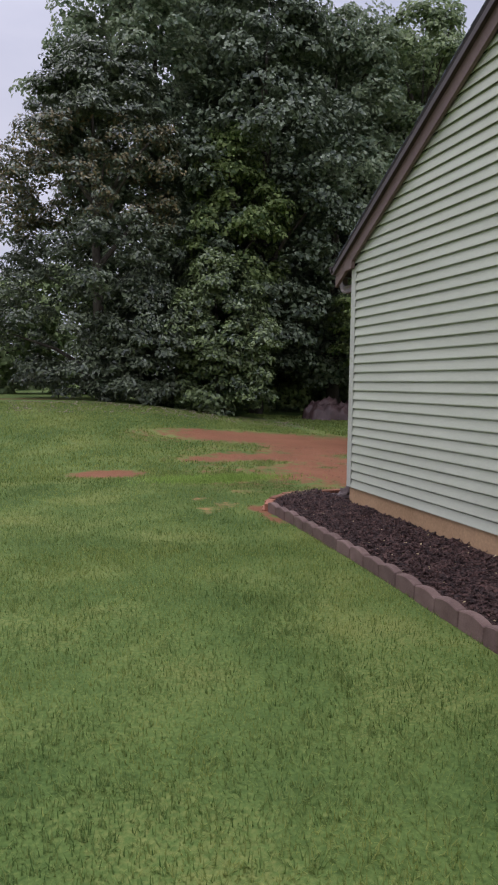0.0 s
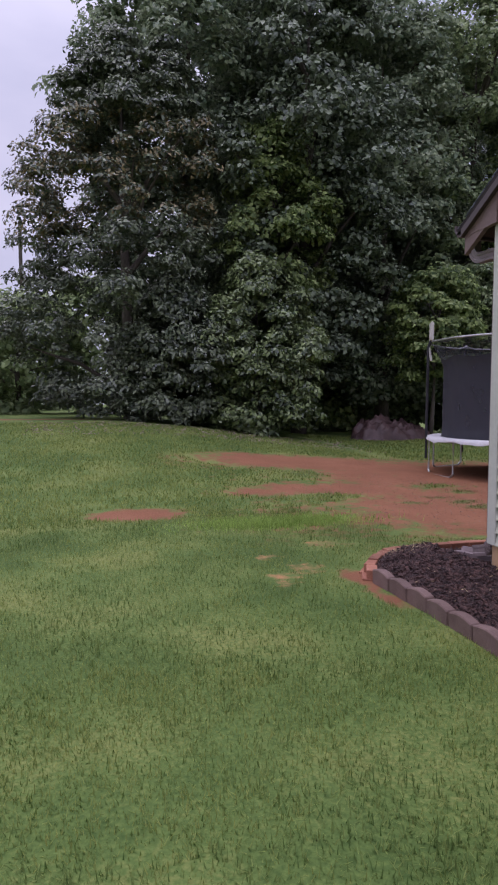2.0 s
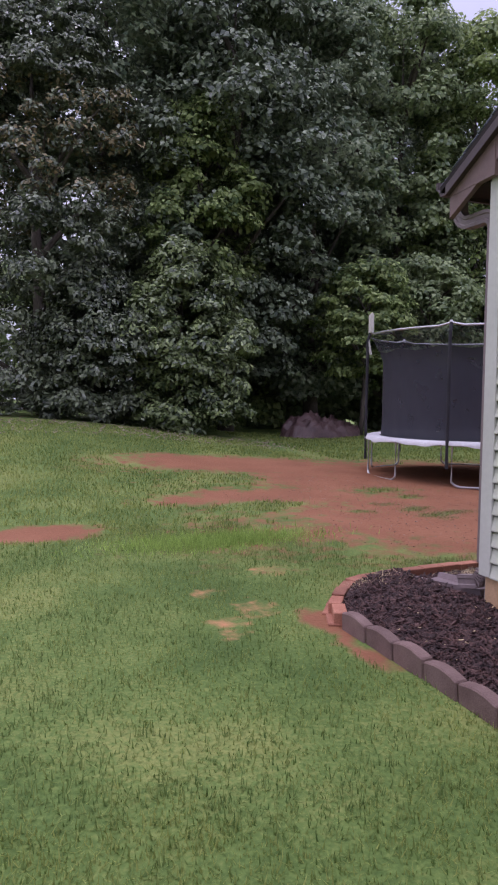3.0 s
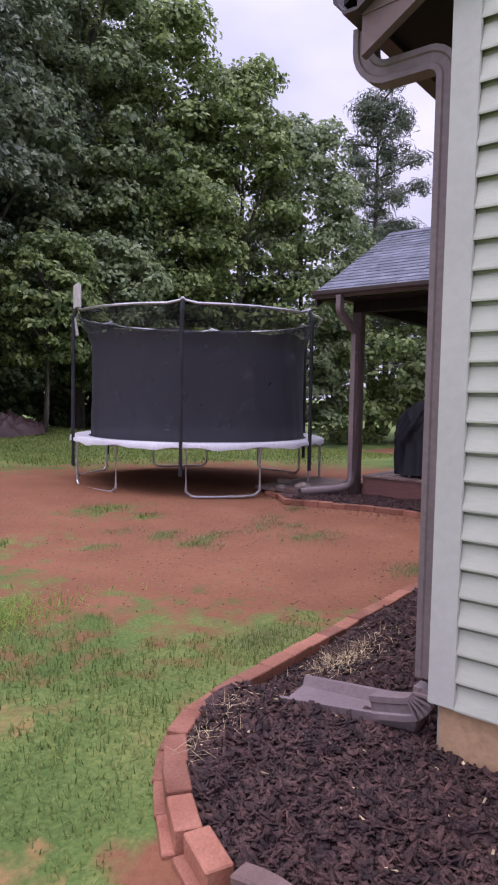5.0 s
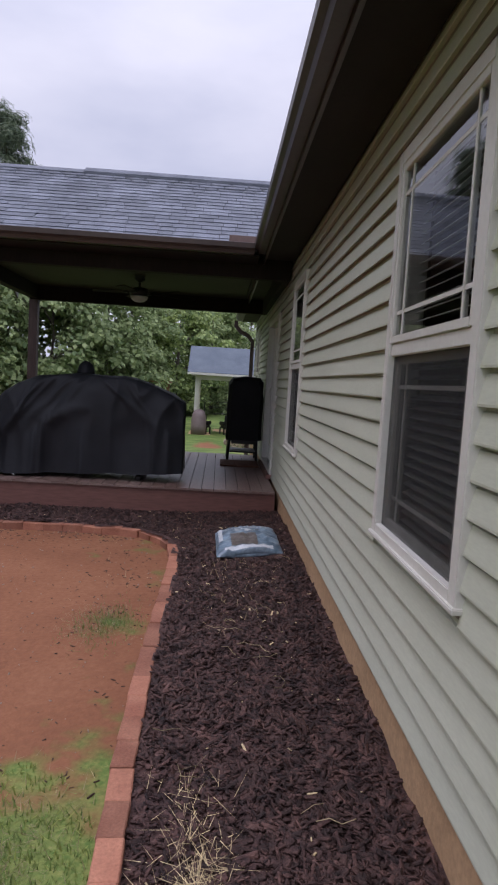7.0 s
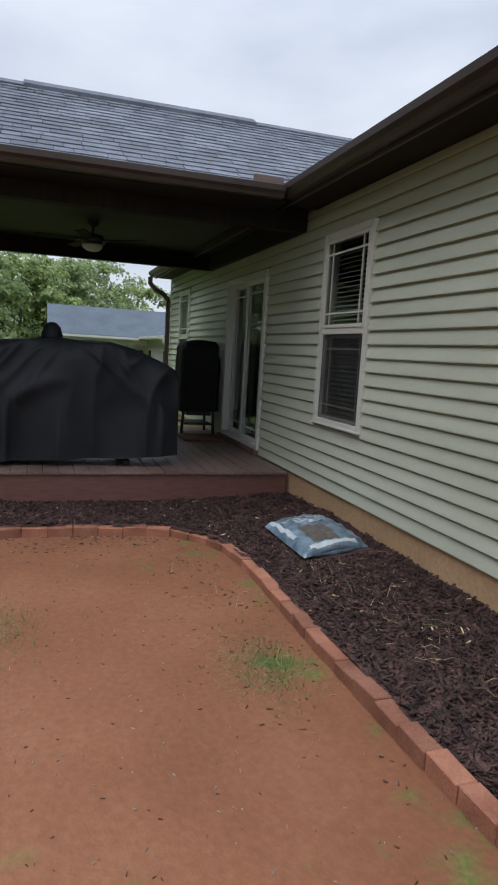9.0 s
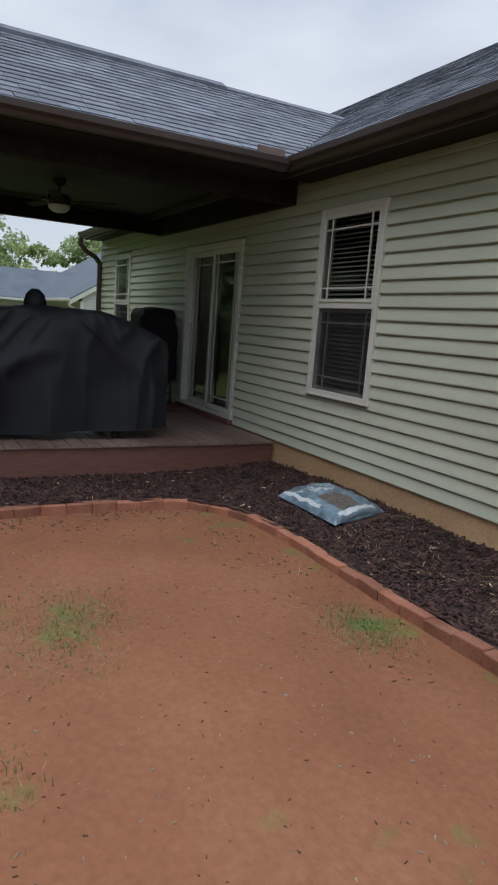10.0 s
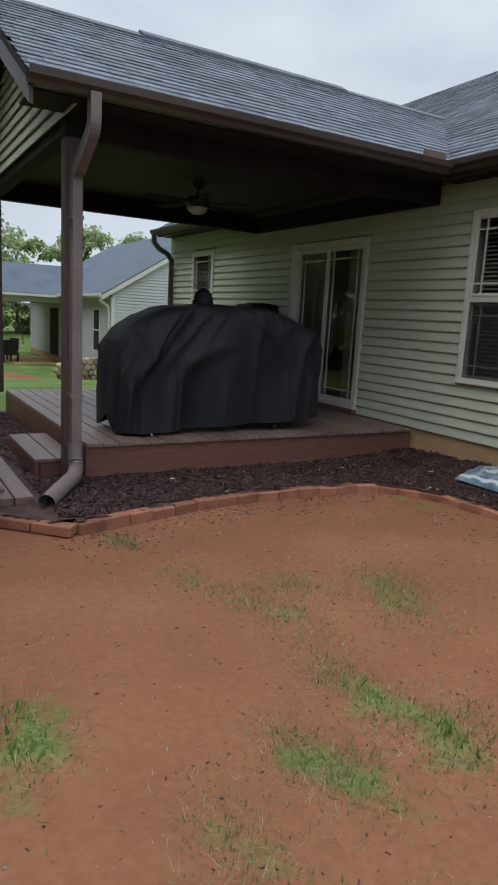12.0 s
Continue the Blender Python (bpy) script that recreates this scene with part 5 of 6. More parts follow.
def tree(name, x, y, h, radius, shape, material, label, seed, clumps=220, per=110, leaf=0.2, aspect=0.55, low=0.05, spread=0.75, trunk=0.22, limbs=9, group="", accent=None):
    z = float(height(x, y)) - 0.1
    rs = np.random.RandomState(seed)
    t = thing(name, (x, y, z), label, "tree", group)
    lean = Vector((rs.uniform(-0.03, 0.03), rs.uniform(-0.03, 0.03), 1)) * h * 0.92
    path = [Vector((x, y, z)) + lean * (k / 7) + Vector((rs.uniform(-1, 1), rs.uniform(-1, 1), 0)) * 0.06 for k in range(8)]
    part("trunk", sweep(bmesh.new(), path, lambda s: ring(trunk * (1.25 - s if s < 0.1 else 1.1 - 0.98 * s), 9)), BARK, t, smooth=True)
    c, pos, nrm = crown_points(rs, (x, y, z), h * low, h, radius, shape, clumps, per, spread)
    for k in rs.choice(clumps, limbs, replace=False):
        e = Vector(c[k])
        f = min(0.9, max(0.08, (e.z - z) / h - 0.12))
        s = Vector((x, y, z)) + lean * f
        part("limb", sweep(bmesh.new(), [s, s.lerp(e, 0.5) + Vector((0, 0, 0.25)), e], lambda q: ring(trunk * 0.42 * (1 - 0.8 * q) + 0.008, 6)), BARK, t)
    if accent is None:
        leaf_mesh("crown", pos, nrm, leaf, aspect, material, t, rs=rs)
    else:
        mark = accent[1](pos, rs)
        leaf_mesh("crown", pos[~mark], nrm[~mark], leaf, aspect, material, t, rs=rs)
        leaf_mesh("crown", pos[mark], nrm[mark], leaf, aspect, accent[0], t, accent[2], rs=rs)
    return t


def dome(h):
    return math.sin(math.pi * (0.12 + 0.80 * h)) ** 0.6


def barrel(h):
    return (0.60 + 0.42 * math.sin(math.pi * min(1.0, 0.05 + h))) * (1 - 0.45 * h ** 4)


def cone(h):
    return min(1.0, 0.75 + h * 1.2) * (1 - h ** 2.2 * 0.75)


def tall(h):
    return min(1.0, 0.55 + 0.9 * h) * (1 - 0.6 * max(0, h - 0.55) / 0.45)


def tiered(h):
    return (1.02 - h) ** 0.7 * (0.6 + 0.4 * math.sin(h * 40))


# the dark evergreen group behind the lawn
tree("magnolia_tree", 2.35, 26.2, 13.0, 4.7, barrel, MAGN, "large dark evergreen magnolia with foliage down to the ground", 21, 460, 170, 0.18, 0.45, 0.02, 0.62, 0.25, 12, "trees behind the lawn",
     (RUST, lambda p, rs: (p[:, 2] > 7.2) & (p[:, 2] < 11.0) & (p[:, 0] < 5.0) & (rs.rand(len(p)) < 0.4), "rusty new leaves"))
tree("magnolia_tree", 6.3, 23.6, 5.6, 2.7, cone, MAGN2, "low spreading magnolia with fresh green leaves", 22, 260, 170, 0.19, 0.45, 0.03, 0.5, 0.14, 8, "trees behind the lawn")
tree("magnolia_tree", 3.6, 24.0, 4.6, 2.5, cone, MAGN, "low dark magnolia bush spreading over the lawn edge", 23, 240, 160, 0.18, 0.45, 0.03, 0.5, 0.12, 8, "trees behind the lawn")
tree("sweetgum_tree", 4.7, 29.6, 21.5, 4.9, tall, LEAF3, "tall broadleaf tree with a full dark green crown", 24, 470, 132, 0.22, 0.7, 0.12, 0.85, 0.28, 12, "trees behind the lawn")
tree("sweetgum_tree", 9.0, 26.8, 18.6, 4.5, tall, LEAF0, "tall broadleaf tree, leaf colour darkened for shade", 25, 400, 132, 0.21, 0.7, 0.10, 0.8, 0.26, 12, "trees behind the lawn")
tree("sweetgum_tree", 7.4, 25.6, 11.0, 2.4, tall, LEAF2, "young broadleaf tree in front of the taller wood", 26, 150, 132, 0.2, 0.7, 0.28, 0.7, 0.14, 8, "trees behind the lawn")
tree("oak_tree", 13.4, 28.2, 17.5, 4.6, tall, LEAF3, "tall dark oak at the edge of the wood", 27, 360, 132, 0.22, 0.65, 0.08, 0.85, 0.3, 12, "trees behind the lawn")
tree("oak_tree", 17.8, 28.6, 19.0, 4.4, tall, LEAF1, "tall oak with dense mid-green foliage", 28, 340, 122, 0.23, 0.65, 0.08, 0.9, 0.3, 10, "trees behind the lawn")
tree("dogwood_tree", 13.6, 24.6, 6.2, 2.1, dome, LEAF2, "small bright green dogwood beneath the tall trees", 29, 120, 100, 0.2, 0.6, 0.38, 0.5, 0.09, 7, "trees behind the lawn")
tree("dogwood_tree", 17.0, 25.2, 6.8, 2.3, dome, LEAF1, "small understorey tree at the wood's edge", 30, 120, 100, 0.2, 0.6, 0.3, 0.55, 0.1, 7, "trees behind the lawn")
tree("sweetgum_tree", 21.6, 27.4, 18.5, 4.2, tall, LEAF2, "bright green sweetgum at the wood's edge", 31, 300, 112, 0.24, 0.7, 0.06, 0.85, 0.24, 9, "trees behind the lawn")
tree("oak_tree", 25.4, 26.4, 17.6, 4.0, tall, LEAF2, "mid-green oak at the wood's edge", 32, 280, 112, 0.25, 0.7, 0.04, 0.85, 0.24, 9, "trees behind the lawn")
tree("oak_tree", 29.8, 25.6, 16.4, 3.8, tall, LEAF1, "green oak beside a tall pine", 33, 260, 102, 0.26, 0.7, 0.04, 0.85, 0.22, 9, "trees behind the lawn")
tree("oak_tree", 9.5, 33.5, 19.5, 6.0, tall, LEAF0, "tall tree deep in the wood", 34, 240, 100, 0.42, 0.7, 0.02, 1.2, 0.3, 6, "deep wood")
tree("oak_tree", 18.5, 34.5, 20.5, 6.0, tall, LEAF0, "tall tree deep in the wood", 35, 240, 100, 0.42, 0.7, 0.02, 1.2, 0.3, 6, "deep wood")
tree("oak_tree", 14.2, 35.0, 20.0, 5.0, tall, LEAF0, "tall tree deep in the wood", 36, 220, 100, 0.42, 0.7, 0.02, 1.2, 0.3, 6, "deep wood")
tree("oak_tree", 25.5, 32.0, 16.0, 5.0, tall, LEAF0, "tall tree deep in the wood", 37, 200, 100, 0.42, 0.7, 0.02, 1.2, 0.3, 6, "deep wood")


def pine(x, y, h, radius, seed, low=0.35):
    """A tall pine: bare trunk below, whorls of limbs ending in needle tufts."""
    z = float(height(x, y)) - 0.1
    rs = np.random.RandomState(seed)
    t = thing("pine_tree", (x, y, z), "tall loblolly pine with an open tufted crown", "tree", "pines")
    part("trunk", sweep(bmesh.new(), [(x, y, z + h * k / 6) for k in range(7)], lambda s: ring(0.28 * (1.05 - s) + 0.02, 9)), BARK, t, smooth=True)
    pos, nrm = [], []
    for k in range(46):
        f = low + (1 - low) * (k / 45) ** 0.9
        a = k * 2.4 + rs.uniform(-0.3, 0.3)
        r = radius * (1.05 - f) ** 0.55 * rs.uniform(0.55, 1.15) * 1.25
        s = Vector((x, y, z + h * f))
        e = s + Vector((math.cos(a) * r, math.sin(a) * r, rs.uniform(0.1, 0.9)))
        part("limb", sweep(bmesh.new(), [s, s.lerp(e, 0.5), e], lambda q: ring(0.07 * (1 - 0.7 * q), 5)), BARK, t)
        for q in (0.45, 0.7, 0.9, 1.0):
            c = np.array(s.lerp(e, q)) + rs.normal(size=3) * 0.25
            d = rs.normal(size=(90, 3))
            d /= np.linalg.norm(d, axis=1, keepdims=True)
            pos.append(c + d * rs.uniform(0.2, 1.0, (90, 1)) * np.array([0.85, 0.85, 0.5]))
            nrm.append(d + np.array([0, 0, 0.5]))
    leaf_mesh("crown", np.concatenate(pos), np.concatenate(nrm), 0.42, 0.14, NEEDLE, t, rs=rs)


pine(37.0, 25.2, 20.2, 4.0, 41)
pine(45.8, 22.2, 18.2, 3.4, 42, 0.45)
pine(41.5, 26.5, 13.5, 3.2, 43, 0.2)
pine(24.5, 35.5, 21.5, 3.6, 44, 0.3)

FAR = [(33.5, 24.0, 9.5, 3.4), (36.0, 20.5, 8.8, 3.3), (38.5, 17.0, 8.6, 3.3), (42.0, 19.5, 9.6, 3.6), (41.5, 14.6, 8.2, 3.2), (46.0, 14.0, 8.6, 3.6), (50.0, 11.0, 8.0, 3.8), (55.0, 8.5, 8.2, 3.8),
       (61.0, 5.5, 10.0, 4.6), (66.0, 1.0, 7.8, 4.6), (66.0, -5.0, 9.0, 4.6), (64.0, -10.0, 8.8, 4.6), (60.0, 10.5, 9.6, 4.4), (68.0, 13.0, 9.5, 5.0),
       (-5.5, 45.0, 6.8, 3.8), (-9.5, 40.0, 6.2, 3.6), (-2.0, 50.0, 7.0, 4.0), (-13, 46.0, 7.5, 4.2), (-7.0, 58, 7.5, 4.5), (-2.0, 35.5, 5.5, 3.2), (2.5, 37, 6.5, 4.0), (10.5, 31.0, 5.0, 3.4), (15.5, 32.0, 5.0, 3.4), (20.5, 31.0, 5.5, 3.4)]
for k, (x, y, h, r) in enumerate(FAR):
    tree("broadleaf_tree", x, y, h, r, dome, FARLEAF if k % 3 else LEAF2, ("green broadleaf tree beyond the far lawn", "full rounded green tree at the back of the plots", "leafy green tree on the boundary")[k % 3],
         60 + k, 105, 100, 0.31, 0.7, 0.0, 1.05, 0.18, 4, "boundary trees")

pole_ob = tagged(part("utility_pole", tube([(-3.1, 66, 0), (-3.3, 66, 17.8)], 0.16, 8), BARK), "weathered wooden utility pole behind the trees", "utility pole")

# ---- the neighbours' house, of the same plan ----
NO = Vector((23.9, -2.1, -1.05))


def n_box(*d, bevel=0.0):
    return block(d[0] + NO.x, d[1] + NO.x, d[2] + NO.y, d[3] + NO.y, d[4] + NO.z, d[5] + NO.z, bevel)


nb = thing("neighbour_house", (WX + NO.x, BY + NO.y, NO.z), "pale grey sided neighbour house with a blue-grey roof and white trim", "house")
part("wall", n_box(WX + 0.03, EX, BY - 0.2, BY - 0.02, 0, 3.05), NSIDE, nb)
part("foundation", n_box(WX + 0.02, EX, BY - 0.22, BY - 0.012, -0.4, 0.34), FOUND, nb)
bm = bmesh.new()
pts = [(SY, -0.3), (BY - 0.03, -0.3), (BY - 0.03, EAVE_Z - 0.05), (RIDGE_Y, RIDGE_Z - 0.2), (SY, EAVE_Z - 0.05)]
lo = [bm.verts.new(NO + Vector((WX + 0.02, y, z))) for y, z in pts]
hi = [bm.verts.new(NO + Vector((WX + 0.15, y, z))) for y, z in pts]
bm.faces.new(lo), bm.faces.new(hi[::-1])
for k in range(5):
    bm.faces.new((lo[k], lo[(k + 1) % 5], hi[(k + 1) % 5], hi[k]))
part("gable_wall", bm, NSIDE, nb)
bm = bmesh.new()
k = 0
while SIDE_Z + k * LAP < RIDGE_Z - 0.35:
    z0, z1 = SIDE_Z + k * LAP, SIDE_Z + (k + 1) * LAP
    t0 = min(BY - 0.05, EAVE_Y - (z0 - EAVE_Z + 0.15) / PITCH)
    t1 = min(BY - 0.05, EAVE_Y - (z1 - EAVE_Z + 0.15) / PITCH)
    plank(bm, lambda u, o, z: NO + Vector((WX + 0.02 - o, u, z)), 2 * RIDGE_Y - t0, t0, 2 * RIDGE_Y - t1, t1, z0, z1)
    if z1 < 3.0:
        plank(bm, lambda u, o, z: NO + Vector((u, BY - 0.02 + o, z)), WX + 0.08, EX, WX + 0.08, EX, z0, z1)
    k += 1
tagged(part("siding", bm, NSIDE, nb), kind="stuff")
for side in (1, -1):
    ye = RIDGE_Y + side * (EAVE_Y - RIDGE_Y)
    for nm, x0, x1, up, th, mt in (("roof", WX - 0.12, EX + 0.1, 0.0, 0.05, NROOF), ("rake_board", WX - 0.13, WX - 0.02, -0.052, 0.16, WHITE)):
        bm = bmesh.new()
        q = [(ye, EAVE_Z + up), (RIDGE_Y, RIDGE_Z + up), (RIDGE_Y, RIDGE_Z + up - th), (ye, EAVE_Z + up - th)]
        e0 = [bm.verts.new(NO + Vector((x0, y, z))) for y, z in q]
        e1 = [bm.verts.new(NO + Vector((x1, y, z))) for y, z in q]
        for j in range(4):
            bm.faces.new((e0[j], e0[(j + 1) % 4], e1[(j + 1) % 4], e1[j]))
        bm.faces.new(e0), bm.faces.new(e1[::-1])
        part(nm, bm, mt, nb)
part("corner_post", n_box(WX - 0.02, WX + 0.1, BY - 0.1, BY + 0.015, 0.3, 3.0), WHITE, nb)
part("gutter", n_box(WX - 0.1, 9.3, EAVE_Y - 0.05, EAVE_Y + 0.07, 2.99, 3.10, bevel=0.02), WHITE, nb, "white eave gutter")
part("soffit", n_box(WX - 0.02, EX, BY, EAVE_Y - 0.05, 2.98, 3.0), WHITE, nb)
part("downspout", sweep(bmesh.new(), [NO + Vector(p) for p in ((3.42, 7.5, 3.0), (3.42, 7.48, 2.86), (3.42, 7.2, 2.68), (3.42, 7.16, 2.5), (3.42, 7.16, 0.1))], ring(0.05, 8)), WHITE, nb, "white downspout")
for a, b, z0, z1 in ((4.6, 5.4, 0.97, 2.6), (8.2, 9.1, 0.97, 2.6)):
    w = part("window", n_box(a, b, BY - 0.03, BY + 0.03, z0, z1, bevel=0.005), WHITE, nb, "white framed sash window")
    for q0, q1 in ((z0 + 0.07, (z0 + z1) / 2 - 0.03), ((z0 + z1) / 2 + 0.03, z1 - 0.07)):
        part("pane", n_box(a + 0.07, b - 0.07, BY + 0.031, BY + 0.036, q0, q1), MAT_T, w, "dark window pane")
part("door", n_box(10.9, 12.4, BY - 0.02, BY + 0.03, 0.35, 2.5, bevel=0.005), MAT_T, nb, "dark glazed patio door")
for side in (-1, 1):
    xe = PRX + side * (PRX - PX0)
    bm = bmesh.new()
    q = [(xe, PZ), (PRX, PRZ), (PRX, PRZ - 0.07), (xe, PZ - 0.07)]
    e0 = [bm.verts.new(NO + Vector((x, PY1, z))) for x, z in q]
    e1 = [bm.verts.new(NO + Vector((x, 5.1, z))) for x, z in q]
    for j in range(4):
        bm.faces.new((e0[j], e0[(j + 1) % 4], e1[(j + 1) % 4], e1[j]))
    bm.faces.new(e0), bm.faces.new(e1[::-1])
    part("porch_roof", bm, NROOF, nb)
    part("porch_gutter", n_box(xe - 0.06, xe + 0.06, EAVE_Y, PY1, 2.93, 3.04, bevel=0.015), WHITE, nb)
    part("porch_post", n_box(BX0 - 0.08 if side < 0 else BX1 - 0.08, BX0 + 0.08 if side < 0 else BX1 + 0.08, BEAM_Y - 0.08, BEAM_Y + 0.08, -0.1, 2.95, bevel=0.01), WHITE, nb, "white porch post")
    part("porch_beam", n_box((BX0 if side < 0 else BX1) - 0.09, (BX0 if side < 0 else BX1) + 0.09, BY, BEAM_Y + 0.08, 2.72, 2.95), WHITE, nb)
part("porch_ceiling", n_box(BX0, BX1, BY, BEAM_Y, 2.95, 2.98), WHITE, nb)
part("patio_slab", n_box(BX0 - 0.3, BX1 + 0.3, BY, BEAM_Y + 0.3, -0.2, 0.10), FOUND, nb, "tan concrete patio slab")
bm = bmesh.new()
q = [(PX0 + 0.3, 2.95), (PX1 - 0.3, 2.95), (PRX, PRZ - 0.15)]
e0 = [bm.verts.new(NO + Vector((x, BEAM_Y, z))) for x, z in q]
e1 = [bm.verts.new(NO + Vector((x, BEAM_Y + 0.1, z))) for x, z in q]
bm.faces.new(e0), bm.faces.new(e1[::-1])
for j in range(3):
    bm.faces.new((e0[j], e0[(j + 1) % 3], e1[(j + 1) % 3], e1[j]))
part("porch_gable", bm, NSIDE, nb)


def patio_chair(x, y, turn):
    """A dark patio armchair."""
    z = NO.z + 0.10
    c = thing("patio_chair", (x, y, z), "dark wicker patio armchair on the neighbours' porch", "chair", "patio chairs")
    r = Matrix.Translation((x, y, z)) @ Matrix.Rotation(radians(turn), 4, "Z")
    for nm, d in (("seat", (-0.32, 0.32, -0.3, 0.3, 0.30, 0.44)), ("backrest", (-0.32, 0.32, 0.22, 0.34, 0.44, 0.95)), ("armrest", (-0.38, -0.30, -0.3, 0.3, 0.44, 0.64)), ("armrest", (0.30, 0.38, -0.3, 0.3, 0.44, 0.64))):
        bm = block(*d, 0.03)
        bmesh.ops.transform(bm, matrix=r, verts=bm.verts)
        part(nm, bm, BLACK, c)
    for sx in (-0.33, 0.33):
        for sy in (-0.27, 0.29):
            bm = block(sx - 0.03, sx + 0.03, sy - 0.03, sy + 0.03, 0, 0.32)
            bmesh.ops.transform(bm, matrix=r, verts=bm.verts)
            part("leg", bm, BLACK, c)


for x, y, a in ((34.2, 8.6, 70), (34.4, 7.3, 110), (35.8, 7.0, 200)):
    patio_chair(x, y, a)
ng = thing("covered_kettle_grill", (33.6, 8.75, NO.z + 0.1), "small grill under a grey cover on the neighbours' porch", "grill")
part("cover", lathe(bmesh.new(), (33.6, 8.75, NO.z + 0.1), [(0.36, 0), (0.37, 0.4), (0.34, 0.9), (0.24, 1.12), (0.08, 1.2)], 18), SPLASH, ng, smooth=True)
rng = random.Random(8)
for k in range(30):
    row, col = k // 8, k % 8
    x = 24.6 + rng.uniform(-0.04, 0.04)
    y, z = 6.1 + col * 0.19 + (row % 2) * 0.09, float(height(24.6, 6.6)) + 0.08 + row * 0.17
    r = rng.uniform(0.07, 0.1)
    lg = part("log", tube([(x - 0.25, y, z), (x, y + 0.01, z + 0.005), (x + 0.25, y, z)], r, 9), LOGM)
    tagged(lg, "split firewood log stacked on the neighbours' lawn", "log", "log pile")

# a play set and a wire fence at the back of the plots
ps = thing("playset", (42.5, 11.6, float(height(42.5, 11.6))), "wooden play set with a white slide on the far lawn", "playset")
pz = float(height(42.5, 11.6))
for dx in (-0.6, 0.6):
    for dy in (-0.6, 0.6):
        part("post", block(42.5 + dx - 0.06, 42.5 + dx + 0.06, 11.6 + dy - 0.06, 11.6 + dy + 0.06, pz - 0.1, pz + 2.3), PLAYW, ps)
part("platform", block(41.8, 43.2, 10.9, 12.3, pz + 1.2, pz + 1.3), PLAYW, ps)
part("wall_boards", block(41.85, 41.9, 11.0, 12.2, pz + 1.3, pz + 1.9), PLAYW, ps)
part("roof", block(41.7, 43.3, 10.8, 12.4, pz + 2.3, pz + 2.4), PLAYW, ps)
part("slide", sweep(bmesh.new(), [(41.8, 11.5, pz + 1.25), (41.0, 11.5, pz + 0.5), (40.3, 11.5, pz + 0.12)], [(-0.25, 0), (0.25, 0), (0.25, 0.15), (0.2, 0.03), (-0.2, 0.03), (-0.25, 0.15)]), WHITE, ps, "white plastic slide")
fence = thing("wire_fence", (48, 14, -0.95), "low dark wire fence along the plots", "fence", kind="structure")
for k in range(14):
    y = 4 + k * 1.6
    part("post", tube([(48, y, -1.1), (48, y, 0.3)], 0.035, 6), BLACK, fence)
for z in (-0.6, -0.2, 0.2):
    part("wire", tube([(48, 4, z), (48, 24.8, z)], 0.012, 4), BLACK, fence)
fh = thing("far_house", (56, -3, -1.0), "low tan house far behind the plots", "house")
part("wall", block(52, 62, -6, 0, -1.2, 1.8), NSIDE, fh)
bm = bmesh.new()
q = [(0.5, 1.8), (-3, 3.9), (-6.5, 1.8)]
e0 = [bm.verts.new((51.6, y, z)) for y, z in q]
e1 = [bm.verts.new((62.4, y, z)) for y, z in q]
bm.faces.new(e0), bm.faces.new(e1[::-1])
for j in range(3):
    bm.faces.new((e0[j], e0[(j + 1) % 3], e1[(j + 1) % 3], e1[j]))
part("roof", bm, FOUND, fh, "tan shingle roof")

# ---- loose cover of the ground ----
def scatter_blades(name, x, y, tall, wide, lean, material, label, rs, zf=height, category="grass"):
    """Blades of grass: one narrow bent-over triangle each."""
    n = len(x)
    z = zf(x, y) - 0.004
    a = rs.uniform(0, 2 * np.pi, n)
    h = tall * rs.uniform(0.55, 1.25, n) * (0.55 + 0.9 * fbm(x * 6.5, y * 6.5))
    l = lean * rs.uniform(0.1, 1.0, n) * h
    w = wide * rs.uniform(0.7, 1.3, n)
    c, s = np.cos(a), np.sin(a)
    p0 = np.stack([x - s * w, y + c * w, z], -1)
    p1 = np.stack([x + s * w, y - c * w, z], -1)
    p2 = np.stack([x + c * l, y + s * l, z + np.sqrt(np.maximum(h * h - l * l, (0.15 * h) ** 2))], -1)
    ob = quick(name, np.stack([p0, p1, p2], 1).reshape(-1, 3), np.arange(3 * n).reshape(n, 3), material)
    return tagged(ob, label, category, kind="stuff")


def lawn_points(rs, x0, x1, y0, y1, density, limit=0.45):
    n = int((x1 - x0) * (y1 - y0) * density)
    x, y = rs.uniform(x0, x1, n), rs.uniform(y0, y1, n)
    ok = (soil(x, y) + 0.30 * (fbm(x * 5, y * 5) - 0.5) < limit) & (bare(x, y) + 0.3 * (fbm(x * 6, y * 6) - 0.5) < 0.52) & ~inside(x, y, BED)
    ok &= rs.rand(n) < (0.35 + 0.9 * fbm(x * 1.7 + 4, y * 1.7)) * smooth01(0, 1.0, np.minimum(x - x0, np.minimum(x1 - x, np.minimum(y - y0, y1 - y))) + 0.35 * fbm(x, y))
    ok &= ~((x > 9.0) & (y < 12.5) & (x < 17.2))
    return x[ok], y[ok]


def lawn_patches(x, y, tall, wide, lean):
    """Paler and darker drifts of the same lawn, the dark ones a little taller."""
    pale = fbm(x * 0.9 + 9, y * 0.9) + 0.5 * (fbm(x * 5, y * 5 + 2) - 0.5) + 0.2 * (rs.rand(len(x)) - 0.5) > 0.47
    scatter_blades("lawn_grass", x[pale], y[pale], tall * 0.85, wide, lean, BLADE, "short mown lawn grass, yellowish in drifts", rs)
    scatter_blades("lawn_grass", x[~pale], y[~pale], tall * 1.05, wide, lean, BLADE2, "short mown lawn grass in darker clumps", rs)


